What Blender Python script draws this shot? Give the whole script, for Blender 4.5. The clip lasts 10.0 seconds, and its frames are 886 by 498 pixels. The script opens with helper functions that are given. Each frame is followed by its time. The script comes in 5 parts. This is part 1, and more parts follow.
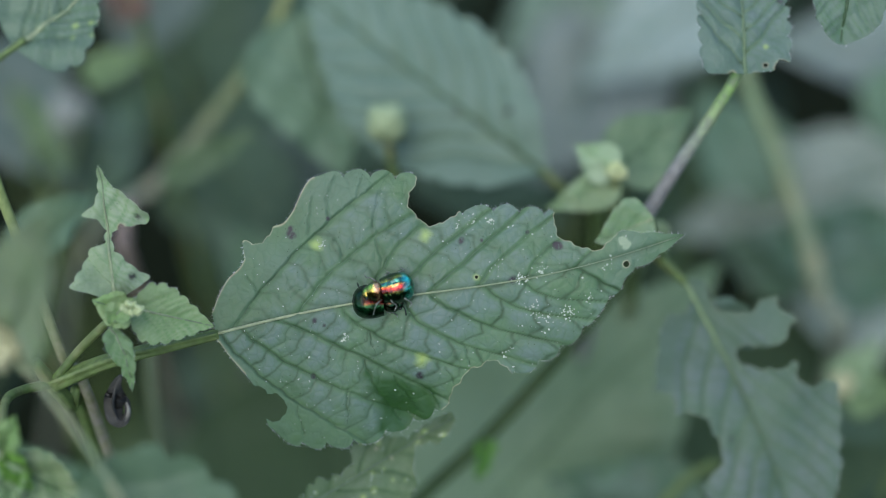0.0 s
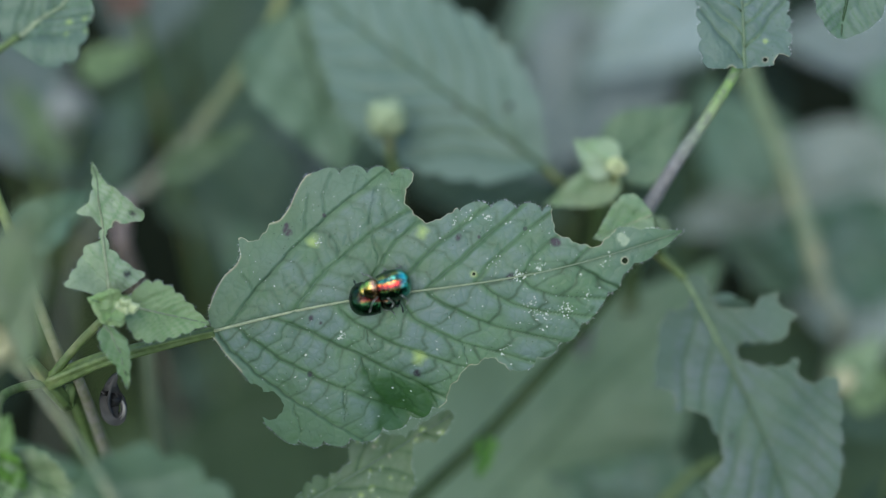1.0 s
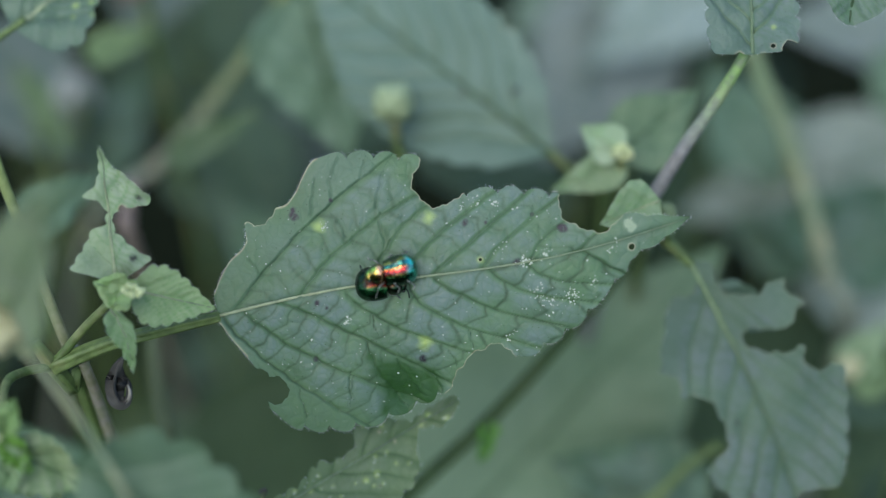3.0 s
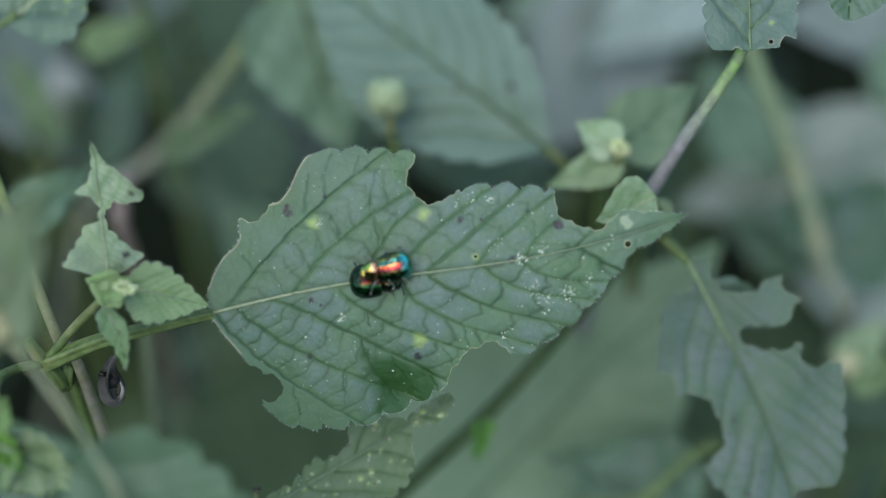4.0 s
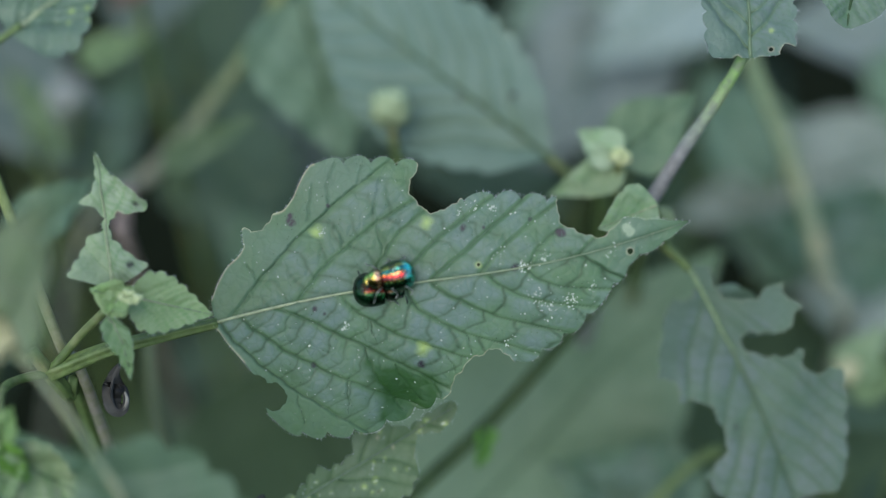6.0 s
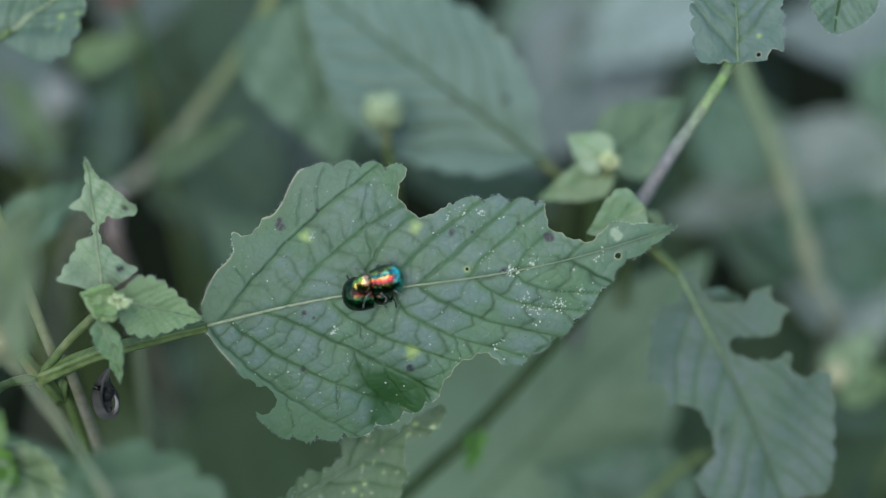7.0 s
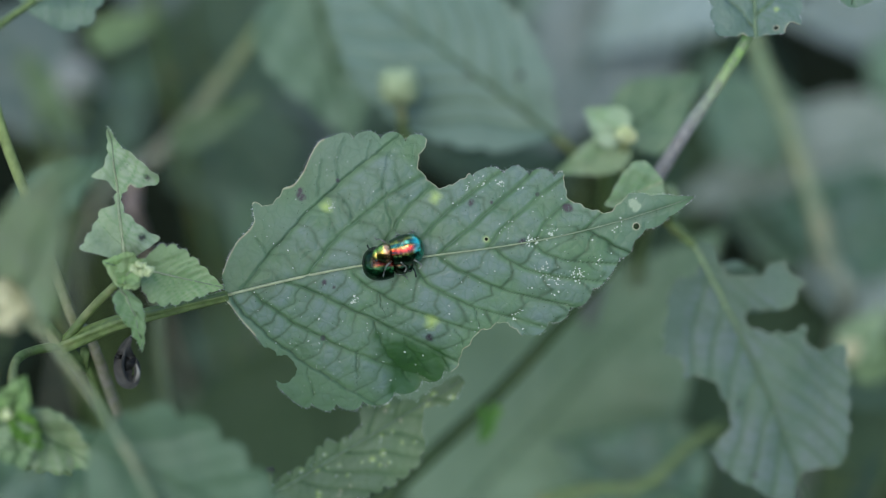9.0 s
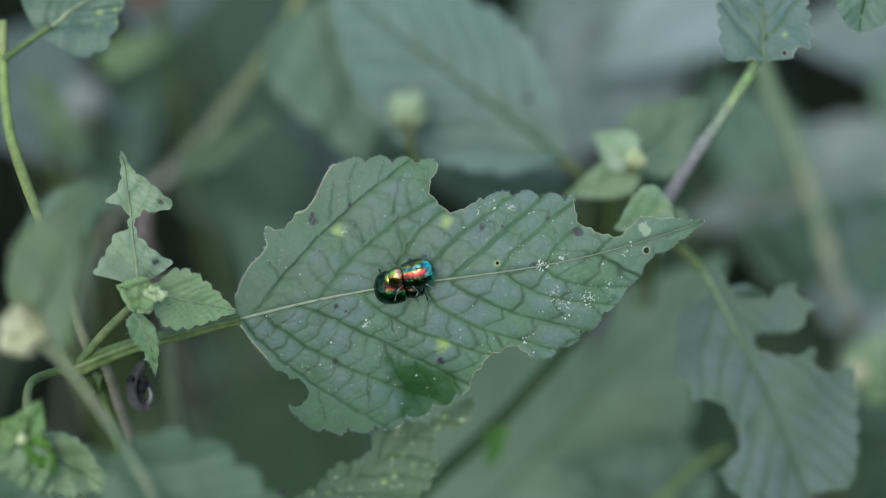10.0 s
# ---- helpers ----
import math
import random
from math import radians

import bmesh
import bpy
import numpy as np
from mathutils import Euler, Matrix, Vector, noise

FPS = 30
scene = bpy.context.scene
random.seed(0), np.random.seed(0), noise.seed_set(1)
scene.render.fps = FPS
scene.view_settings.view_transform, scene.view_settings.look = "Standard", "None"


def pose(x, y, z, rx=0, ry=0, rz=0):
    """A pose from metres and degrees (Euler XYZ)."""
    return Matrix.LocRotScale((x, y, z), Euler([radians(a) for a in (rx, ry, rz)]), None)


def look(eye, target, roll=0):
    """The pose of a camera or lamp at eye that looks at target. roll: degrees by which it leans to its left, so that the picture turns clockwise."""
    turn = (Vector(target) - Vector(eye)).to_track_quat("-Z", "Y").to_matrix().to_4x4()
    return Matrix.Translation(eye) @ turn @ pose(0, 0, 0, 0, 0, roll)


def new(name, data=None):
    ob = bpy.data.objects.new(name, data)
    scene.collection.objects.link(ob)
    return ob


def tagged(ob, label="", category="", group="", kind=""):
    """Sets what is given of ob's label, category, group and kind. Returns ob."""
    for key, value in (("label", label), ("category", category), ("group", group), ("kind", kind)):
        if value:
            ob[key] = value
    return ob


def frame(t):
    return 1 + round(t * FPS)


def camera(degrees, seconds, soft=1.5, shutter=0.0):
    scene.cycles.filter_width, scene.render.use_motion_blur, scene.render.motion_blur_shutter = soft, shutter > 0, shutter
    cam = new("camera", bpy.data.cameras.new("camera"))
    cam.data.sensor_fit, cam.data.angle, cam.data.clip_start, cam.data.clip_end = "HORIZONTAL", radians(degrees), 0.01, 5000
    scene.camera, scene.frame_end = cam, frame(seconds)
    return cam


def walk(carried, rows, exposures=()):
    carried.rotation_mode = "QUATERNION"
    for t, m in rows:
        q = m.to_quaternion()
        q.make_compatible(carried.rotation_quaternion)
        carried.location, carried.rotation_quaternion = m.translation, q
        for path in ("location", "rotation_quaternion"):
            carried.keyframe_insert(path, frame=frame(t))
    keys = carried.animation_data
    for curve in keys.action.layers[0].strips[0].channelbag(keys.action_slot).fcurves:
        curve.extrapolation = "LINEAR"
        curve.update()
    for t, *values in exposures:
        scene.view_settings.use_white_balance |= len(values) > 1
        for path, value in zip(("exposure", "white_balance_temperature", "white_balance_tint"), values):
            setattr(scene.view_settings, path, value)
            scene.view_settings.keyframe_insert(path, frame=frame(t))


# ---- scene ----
cam = camera(28, 10.0, 0.65)
EXPOSURE = 1.69
PATH = [
    (0, (0.00846, -0.17907, 0.81403), (0.00035, 0.00088, 0.59966), -1.92),
    (0.2, (0.00895, -0.17815, 0.81410), (0.00063, 0.00129, 0.59932), -1.88),
    (0.5, (0.00967, -0.17678, 0.81420), (0.00176, 0.00228, 0.59908), -1.90),
    (0.7, (0.00979, -0.17703, 0.81364), (0.00192, 0.00137, 0.59797), -1.87),
    (1, (0.00997, -0.17740, 0.81280), (0.00073, 0.00175, 0.59782), -2.32),
    (1.2, (0.01058, -0.17667, 0.81308), (0.00106, 0.00211, 0.59780), -2.44),
    (1.5, (0.01149, -0.17557, 0.81349), (0.00204, 0.00226, 0.59742), -2.40),
    (1.7, (0.01088, -0.17575, 0.81407), (0.00136, 0.00189, 0.59785), -2.45),
    (2, (0.00996, -0.17603, 0.81494), (0.00022, 0.00112, 0.59832), -2.47),
    (2.2, (0.00996, -0.17603, 0.81494), (-0.00051, 0.00035, 0.59773), -2.60),
    (3.3, (0.00917, -0.17698, 0.81218), (0.00023, 0.00026, 0.59560), -1.99),
    (3.5, (0.00917, -0.17698, 0.81218), (0.00086, -0.00025, 0.59516), -1.88),
    (3.7, (0.00929, -0.17610, 0.81203), (0.00135, 0.00070, 0.59506), -1.73),
    (4, (0.00946, -0.17478, 0.81181), (0.00042, 0.00113, 0.59416), -1.99),
    (4.2, (0.00976, -0.17483, 0.81223), (0.00053, 0.00089, 0.59442), -2.06),
    (4.5, (0.01021, -0.17489, 0.81285), (0.00167, 0.00054, 0.59479), -1.92),
    (4.7, (0.01005, -0.17487, 0.81305), (0.00109, 0.00044, 0.59490), -2.08),
    (5, (0.00981, -0.17485, 0.81333), (0.00084, 0.00113, 0.59573), -2.23),
    (5.2, (0.00913, -0.17516, 0.81292), (0.00044, 0.00108, 0.59552), -2.20),
    (5.5, (0.00810, -0.17563, 0.81230), (-0.00032, 0.00146, 0.59557), -2.27),
    (5.7, (0.00810, -0.17563, 0.81230), (-0.00044, 0.00159, 0.59568), -2.13),
    (6.8, (0.00993, -0.17765, 0.81185), (0.00177, 0.00068, 0.59613), -2.13),
    (7, (0.00943, -0.17604, 0.81363), (0.00180, 0.00131, 0.59709), -1.89),
    (7.2, (0.00889, -0.17671, 0.81352), (0.00097, 0.00021, 0.59664), -1.90),
    (7.5, (0.00807, -0.17771, 0.81336), (0.00008, 0.00101, 0.59795), -1.88),
    (7.7, (0.00762, -0.17767, 0.81342), (-0.00054, 0.00117, 0.59813), -1.85),
    (8, (0.00695, -0.17761, 0.81352), (-0.00132, 0.00055, 0.59768), -1.85),
    (8.2, (0.00712, -0.17819, 0.81327), (-0.00126, 0.00023, 0.59765), -1.86),
    (8.5, (0.00739, -0.17906, 0.81290), (-0.00102, -0.00186, 0.59627), -1.89),
    (8.7, (0.00724, -0.17977, 0.81275), (-0.00139, -0.00345, 0.59541), -1.97),
    (9, (0.00702, -0.18083, 0.81253), (-0.00119, -0.00372, 0.59582), -1.86),
    (9.2, (0.00697, -0.18091, 0.81289), (-0.00104, -0.00344, 0.59646), -1.93),
    (9.5, (0.00691, -0.18103, 0.81343), (-0.00142, -0.00267, 0.59774), -1.96),
    (9.7, (0.00623, -0.18100, 0.81396), (-0.00217, -0.00149, 0.59924), -1.94),
    (10, (0.00522, -0.18096, 0.81477), (-0.00293, -0.00195, 0.59962), -1.86),
]
walk(cam, [(t, look(eye, target, roll)) for t, eye, target, roll in PATH],
     exposures=[(0.0, EXPOSURE, 6200, 12), (10.0, EXPOSURE, 6200, 12)])
# a close-up lens with its shallow depth of field on the middle leaf
cam.data.dof.use_dof = True
cam.data.dof.focus_distance = 0.2808
cam.data.dof.aperture_fstop = 4.5

# ---- light: open shade under a pale sky ----
world = bpy.data.worlds.new("sky")
scene.world = world
world.use_nodes = True
wn = world.node_tree
sky = wn.nodes.new("ShaderNodeTexSky")
sky.sky_type, sky.sun_disc = "NISHITA", False
sky.sun_elevation, sky.sun_rotation = radians(52), radians(200)
sky.dust_density, sky.air_density = 2.0, 1.0
wn.links.new(sky.outputs[0], wn.nodes["Background"].inputs[0])
wn.nodes["Background"].inputs[1].default_value = 0.12
sun = new("sun", bpy.data.lights.new("sun", "SUN"))
sun.data.energy, sun.data.angle, sun.data.color = 0.6, radians(40), (1, 0.95, 0.88)
sun.matrix_world = look((-0.3, -0.6, 1.6), (0, 0, 0))

# ---- the slope on which the plants lean: millimetres, z towards the open side ----
BOARD = pose(0, 0, 0.6, 40, 0, 0)
MM = 0.001


def spot(p):
    """A place on the slope, in metres of the world."""
    return BOARD @ (Vector(p) * MM)


# ---- materials ----
def nodes_of(name):
    m = bpy.data.materials.new(name)
    m.use_nodes = True
    t = m.node_tree
    return m, t, t.nodes["Principled BSDF"]


def node(t, kind, **values):
    n = t.nodes.new(kind)
    for key, v in values.items():
        n.inputs[key.replace("_", " ")].default_value = v
    return n


def blend(t, fac, a, b, how="MIX"):
    n = t.nodes.new("ShaderNodeMix")
    n.data_type, n.blend_type = "RGBA", how
    for i, v in ((0, fac), (6, a), (7, b)):
        if isinstance(v, (int, float)):
            n.inputs[i].default_value = v
        elif isinstance(v, tuple):
            n.inputs[i].default_value = (*v, 1)
        else:
            t.links.new(v, n.inputs[i])
    return n.outputs[2]


def ramp(t, value, *stops):
    n = t.nodes.new("ShaderNodeValToRGB")
    e = n.color_ramp.elements
    while len(e) < len(stops):
        e.new(0.5)
    for k, (at, c) in zip(e, stops):
        k.position, k.color = at, ((*c, 1) if isinstance(c, tuple) else (c, c, c, 1))
    t.links.new(value, n.inputs[0])
    return n.outputs[0]


def mul(t, a, k):
    n = t.nodes.new("ShaderNodeMath")
    n.operation = "MULTIPLY"
    t.links.new(a, n.inputs[0])
    if isinstance(k, (int, float)):
        n.inputs[1].default_value = k
    else:
        t.links.new(k, n.inputs[1])
    return n.outputs[0]


def attr(t, name):
    n = t.nodes.new("ShaderNodeAttribute")
    n.attribute_name = name
    return n.outputs["Fac"]


def tex(t, kind, scale, co, detail=3, **more):
    n = t.nodes.new(kind)
    n.inputs["Scale"].default_value = scale
    if "Detail" in n.inputs:
        n.inputs["Detail"].default_value = detail
    for key, v in more.items():
        n.inputs[key].default_value = v
    t.links.new(co, n.inputs["Vector"])
    return n


def bump(t, height, strength, distance, below=None):
    n = t.nodes.new("ShaderNodeBump")
    n.inputs["Strength"].default_value, n.inputs["Distance"].default_value = strength, distance
    t.links.new(height, n.inputs["Height"])
    if below:
        t.links.new(below, n.inputs["Normal"])
    return n.outputs[0]


def leaf_material(name, colour, dark, gloss=0.42, thin=0.22, fine=True, sheen=0.2, vein=0.45, sky_sheen=0.7):
    """A leaf: mottled green with a net of fine veins, grazed rims, scars and pale flecks."""
    m, t, p = nodes_of(name)
    co = t.nodes.new("ShaderNodeTexCoord").outputs["Object"]
    info = t.nodes.new("ShaderNodeObjectInfo").outputs["Random"]
    big = tex(t, "ShaderNodeTexNoise", 70, co, 4).outputs[0]
    small = tex(t, "ShaderNodeTexNoise", 900, co, 5).outputs[0]
    c = blend(t, ramp(t, big, (0.35, 0.0), (0.65, 1.0)), dark, colour)
    c = blend(t, ramp(t, small, (0.35, 0.55), (0.7, 0.0)), c, dark)
    c = blend(t, mul(t, info, 0.35), c, tuple(v * f for v, f in zip(colour, (1.25, 1.1, 0.7))))
    # net of fine veins
    warp = tex(t, "ShaderNodeTexNoise", 260, co, 2).outputs[1]
    moved = t.nodes.new("ShaderNodeVectorMath")
    moved.operation = "MULTIPLY_ADD"
    t.links.new(warp, moved.inputs[0])
    moved.inputs[1].default_value = (0.0012, 0.0012, 0)
    t.links.new(co, moved.inputs[2])
    net = tex(t, "ShaderNodeTexVoronoi", 620, moved.outputs[0], 0)
    net.voronoi_dimensions, net.feature = "2D", "DISTANCE_TO_EDGE"
    patchy = tex(t, "ShaderNodeTexNoise", 230, co, 3).outputs[0]
    deep = tuple(v * f for v, f in zip(dark, (vein, vein * 1.38, vein * 0.89)))
    if fine:
        # sky sheen painted bluish on the raised fields between the veins, and dark pits
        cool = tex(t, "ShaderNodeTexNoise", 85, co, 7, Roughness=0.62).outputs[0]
        c = blend(t, mul(t, attr(t, "dome"), ramp(t, cool, (0.38, 0.0), (0.60, min(1, 1.2 * sky_sheen)))), c, tuple(v * f for v, f in zip(colour, (1.38, 1.02, 1.64))))
        c = blend(t, ramp(t, net.outputs["Distance"], (0.0, 0.22), (0.12, 0.0)), c, dark)
        pits = tex(t, "ShaderNodeTexVoronoi", 520, co, 0)
        pits.voronoi_dimensions = "2D"
        c = blend(t, mul(t, ramp(t, pits.outputs["Distance"], (0.025, 0.8), (0.065, 0.0)), ramp(t, patchy, (0.45, 0.0), (0.6, 1.0))), c, tuple(v * 0.4 for v in dark))
        c = blend(t, mul(t, attr(t, "cross"), ramp(t, patchy, (0.32, 0.25), (0.6, 0.8))), c, deep)
    c = blend(t, mul(t, attr(t, "vein"), ramp(t, patchy, (0.30, 0.5), (0.60, 1.0))), c, deep)
    # dark green paints the shade of the blade's folded, tilted part, veins darker still
    c = blend(t, mul(t, attr(t, "shade_patch"), ramp(t, patchy, (0.28, 0.72), (0.5, 1.0))), c, (0.019, 0.060, 0.015))
    c = blend(t, mul(t, mul(t, attr(t, "vein"), attr(t, "shade_patch")), 0.9), c, (0.007, 0.028, 0.006))
    c = blend(t, ramp(t, patchy, (0.52, 0.0), (0.72, 0.3)), c, tuple(v * 0.7 for v in dark))
    c = blend(t, attr(t, "spot"), c, (0.30, 0.42, 0.10))
    c = blend(t, attr(t, "window"), c, (0.165, 0.230, 0.145))
    ragged = tex(t, "ShaderNodeTexNoise", 1700, co, 3).outputs[0]
    c = blend(t, mul(t, attr(t, "scar"), ramp(t, ragged, (0.40, 0.5), (0.50, 1.0))), c, (0.018, 0.011, 0.023))
    c = blend(t, attr(t, "rim"), c, blend(t, ramp(t, small, (0.42, 0.0), (0.58, 1.0)), (0.33, 0.35, 0.21), (0.27, 0.23, 0.15)))
    t.links.new(c, p.inputs["Base Color"])
    r = ramp(t, big, (0.3, gloss - 0.06), (0.7, gloss + 0.1))
    t.links.new(r, p.inputs["Roughness"])
    p.inputs["Specular IOR Level"].default_value = sheen
    h = bump(t, ramp(t, net.outputs["Distance"], (0.0, 0.0), (0.3, 1.0)), 0.4, 0.00014)
    h = bump(t, small, 0.5, 0.0002, h)
    h = bump(t, tex(t, "ShaderNodeTexNoise", 330, co, 3).outputs[0], 0.45, 0.0007, h)
    if fine:
        t.links.new(h, p.inputs["Normal"])
    # some light comes through the blade
    glow = node(t, "ShaderNodeBsdfTranslucent")
    t.links.new(blend(t, 0.5, c, (0.2, 0.32, 0.05)), glow.inputs[0])
    mix = t.nodes.new("ShaderNodeMixShader")
    mix.inputs[0].default_value = thin
    t.links.new(p.outputs[0], mix.inputs[1])
    t.links.new(glow.outputs[0], mix.inputs[2])
    t.links.new(mix.outputs[0], t.nodes["Material Output"].inputs[0])
    return m


def stem_material(name, low, high, rough=0.5, streak=0.5, turn=(0.15, 0.85)):
    """A stalk whose colour goes from its lower to its upper end, with streaks along it."""
    m, t, p = nodes_of(name)
    co = t.nodes.new("ShaderNodeTexCoord").outputs["Object"]
    n = tex(t, "ShaderNodeTexNoise", 700, co, 5).outputs[0]
    n2 = tex(t, "ShaderNodeTexNoise", 120, co, 3).outputs[0]
    c = ramp(t, attr(t, "along"), (turn[0], low), (turn[1], high))
    c = blend(t, ramp(t, n, (0.35, 0.6), (0.65, 0.0)), c, tuple(0.45 * v for v in low))
    c = blend(t, ramp(t, n2, (0.5, 0.0), (0.75, streak)), c, (0.24, 0.22, 0.12))
    t.links.new(c, p.inputs["Base Color"])
    p.inputs["Roughness"].default_value, p.inputs["Specular IOR Level"].default_value = rough, 0.25
    t.links.new(bump(t, n, 0.4, 0.0003), p.inputs["Normal"])
    return m


def plain(name, colour, other, rough=0.6, scale=600, metal=0.0, depth=0.0003, sheen=0.25):
    m, t, p = nodes_of(name)
    co = t.nodes.new("ShaderNodeTexCoord").outputs["Object"]
    n = tex(t, "ShaderNodeTexNoise", scale, co, 6).outputs[0]
    n2 = tex(t, "ShaderNodeTexNoise", scale / 7, co, 3).outputs[0]
    c = blend(t, ramp(t, n, (0.3, 0.0), (0.7, 1.0)), colour, other)
    c = blend(t, ramp(t, n2, (0.45, 0.0), (0.8, 0.4)), c, tuple(v * 0.5 for v in colour))
    t.links.new(c, p.inputs["Base Color"])
    p.inputs["Roughness"].default_value, p.inputs["Metallic"].default_value = rough, metal
    p.inputs["Specular IOR Level"].default_value = sheen
    t.links.new(bump(t, n, 0.4, depth), p.inputs["Normal"])
    return m


def shell_material(name, stops, tail, rough=0.2, coat=0.6, turn=(0.45, 0.72)):
    """A beetle's metallic shell: bands of structural colour across it, another towards the tail."""
    m, t, p = nodes_of(name)
    co = t.nodes.new("ShaderNodeTexCoord").outputs["Object"]
    pits = tex(t, "ShaderNodeTexVoronoi", 5200, co)
    wob = tex(t, "ShaderNodeTexNoise", 450, co, 3).outputs[0]
    a = t.nodes.new("ShaderNodeMath")
    a.operation = "MULTIPLY_ADD"
    t.links.new(wob, a.inputs[0])
    a.inputs[1].default_value = 0.16
    b = t.nodes.new("ShaderNodeMath")
    b.operation = "SUBTRACT"
    t.links.new(attr(t, "across"), b.inputs[0])
    b.inputs[1].default_value = 0.08
    t.links.new(b.outputs[0], a.inputs[2])
    c = ramp(t, a.outputs[0], *stops)
    c = blend(t, ramp(t, attr(t, "along"), (turn[0], 0.0), (turn[1], 0.9)), c, tail)
    # dark mottling paints reflections of dark surroundings into the shell
    mott = tex(t, "ShaderNodeTexNoise", 850, co, 3).outputs[0]
    c = blend(t, 1.0, c, ramp(t, mott, (0.36, 0.12), (0.54, 1.0)), "MULTIPLY")
    t.links.new(c, p.inputs["Base Color"])
    p.inputs["Metallic"].default_value, p.inputs["Roughness"].default_value = 1.0, rough
    p.inputs["Coat Weight"].default_value, p.inputs["Coat Roughness"].default_value = coat, 0.06
    t.links.new(bump(t, pits.outputs["Distance"], 0.25, 0.00006, bump(t, tex(t, "ShaderNodeTexNoise", 1100, co, 2).outputs[0], 0.7, 0.0004)), p.inputs["Normal"])
    return m


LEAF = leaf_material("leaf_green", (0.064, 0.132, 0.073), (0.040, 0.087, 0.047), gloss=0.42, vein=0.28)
YOUNG = leaf_material("young_leaf", (0.215, 0.305, 0.208), (0.172, 0.250, 0.160), gloss=0.5, thin=0.3, vein=0.58, sky_sheen=0.15)
SPRIG = leaf_material("sprig_leaf", (0.245, 0.320, 0.230), (0.195, 0.262, 0.180), gloss=0.5, thin=0.12, vein=0.75, sky_sheen=0.2)
# the sprig leaf again, weaker light put into its colour
SPRIG_DIM = leaf_material("sprig_leaf_dimmed", (0.152, 0.216, 0.136), (0.120, 0.176, 0.106), gloss=0.5, thin=0.12, vein=0.75, sky_sheen=0.2)
HAZE = leaf_material("dusty_leaf", (0.074, 0.126, 0.092), (0.057, 0.102, 0.073), gloss=0.5, fine=False, vein=0.5)
FRONT = leaf_material("dull_front_leaf", (0.062, 0.112, 0.066), (0.048, 0.090, 0.052), gloss=0.5, fine=False, vein=0.5)
YOUNG_WARM = leaf_material("young_warm_leaf", (0.212, 0.312, 0.165), (0.168, 0.255, 0.128), gloss=0.5, thin=0.3, vein=0.58, sky_sheen=0.15)
BRACT = leaf_material("bract_leaf", (0.240, 0.325, 0.165), (0.192, 0.268, 0.130), gloss=0.5, thin=0.2, vein=0.75, sky_sheen=0.1)
FRESH = leaf_material("fresh_leaf", (0.165, 0.255, 0.110), (0.125, 0.200, 0.080), gloss=0.5, thin=0.25, vein=0.6, sky_sheen=0.15)
LACE = leaf_material("gnawed_leaf", (0.076, 0.130, 0.068), (0.054, 0.098, 0.046), gloss=0.46, thin=0.25, sky_sheen=0.2)
LIME_DEEP = leaf_material("deep_bright_leaf", (0.085, 0.230, 0.032), (0.062, 0.170, 0.022), gloss=0.5, thin=0.3)
DROOPING = leaf_material("drooping_leaf", (0.061, 0.108, 0.069), (0.044, 0.082, 0.049), gloss=0.5, vein=0.38, sky_sheen=0.45)
FINE = leaf_material("dusty_veined_leaf", (0.090, 0.143, 0.108), (0.072, 0.120, 0.088), gloss=0.5, vein=0.7, sky_sheen=0.25)
PALE = leaf_material("pale_bluish_leaf", (0.194, 0.260, 0.240), (0.156, 0.216, 0.197), gloss=0.5, fine=False)
# two darker leaf copies, with the shade of the thicket put into their colour
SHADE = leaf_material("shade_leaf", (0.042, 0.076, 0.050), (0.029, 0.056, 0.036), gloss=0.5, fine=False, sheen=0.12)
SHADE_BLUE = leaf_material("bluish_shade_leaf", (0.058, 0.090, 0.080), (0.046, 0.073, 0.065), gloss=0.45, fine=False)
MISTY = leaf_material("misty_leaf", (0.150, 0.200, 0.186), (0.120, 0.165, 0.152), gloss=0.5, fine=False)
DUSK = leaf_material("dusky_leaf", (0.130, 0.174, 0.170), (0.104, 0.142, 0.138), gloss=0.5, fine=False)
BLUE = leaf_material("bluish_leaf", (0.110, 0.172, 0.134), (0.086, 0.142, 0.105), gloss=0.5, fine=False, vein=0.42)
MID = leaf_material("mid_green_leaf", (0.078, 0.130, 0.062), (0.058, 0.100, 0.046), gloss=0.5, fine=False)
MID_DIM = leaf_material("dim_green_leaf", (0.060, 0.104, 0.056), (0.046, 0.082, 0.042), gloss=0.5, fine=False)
MID_LIGHT = leaf_material("yellowish_leaf", (0.098, 0.160, 0.076), (0.078, 0.132, 0.060), gloss=0.5, fine=False)
REDDISH = leaf_material("reddish_leaf", (0.11, 0.066, 0.056), (0.085, 0.052, 0.045), gloss=0.6, fine=False)
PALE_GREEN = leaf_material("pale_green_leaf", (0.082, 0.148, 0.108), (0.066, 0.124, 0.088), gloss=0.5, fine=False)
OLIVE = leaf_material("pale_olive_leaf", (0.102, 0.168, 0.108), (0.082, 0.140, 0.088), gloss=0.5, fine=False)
# the darkest leaf copy: deep shade is painted into its green
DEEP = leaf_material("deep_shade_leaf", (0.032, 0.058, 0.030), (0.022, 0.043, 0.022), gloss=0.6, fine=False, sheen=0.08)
DULL_PALE = leaf_material("dull_pale_leaf", (0.150, 0.215, 0.125), (0.115, 0.170, 0.092), gloss=0.5, thin=0.2, vein=0.7, sky_sheen=0.3)
LIME = leaf_material("bright_leaf", (0.115, 0.250, 0.040), (0.075, 0.175, 0.025), gloss=0.5, thin=0.3)
RIB = stem_material("midrib_pale", (0.185, 0.235, 0.130), (0.09, 0.14, 0.075), streak=0.2)
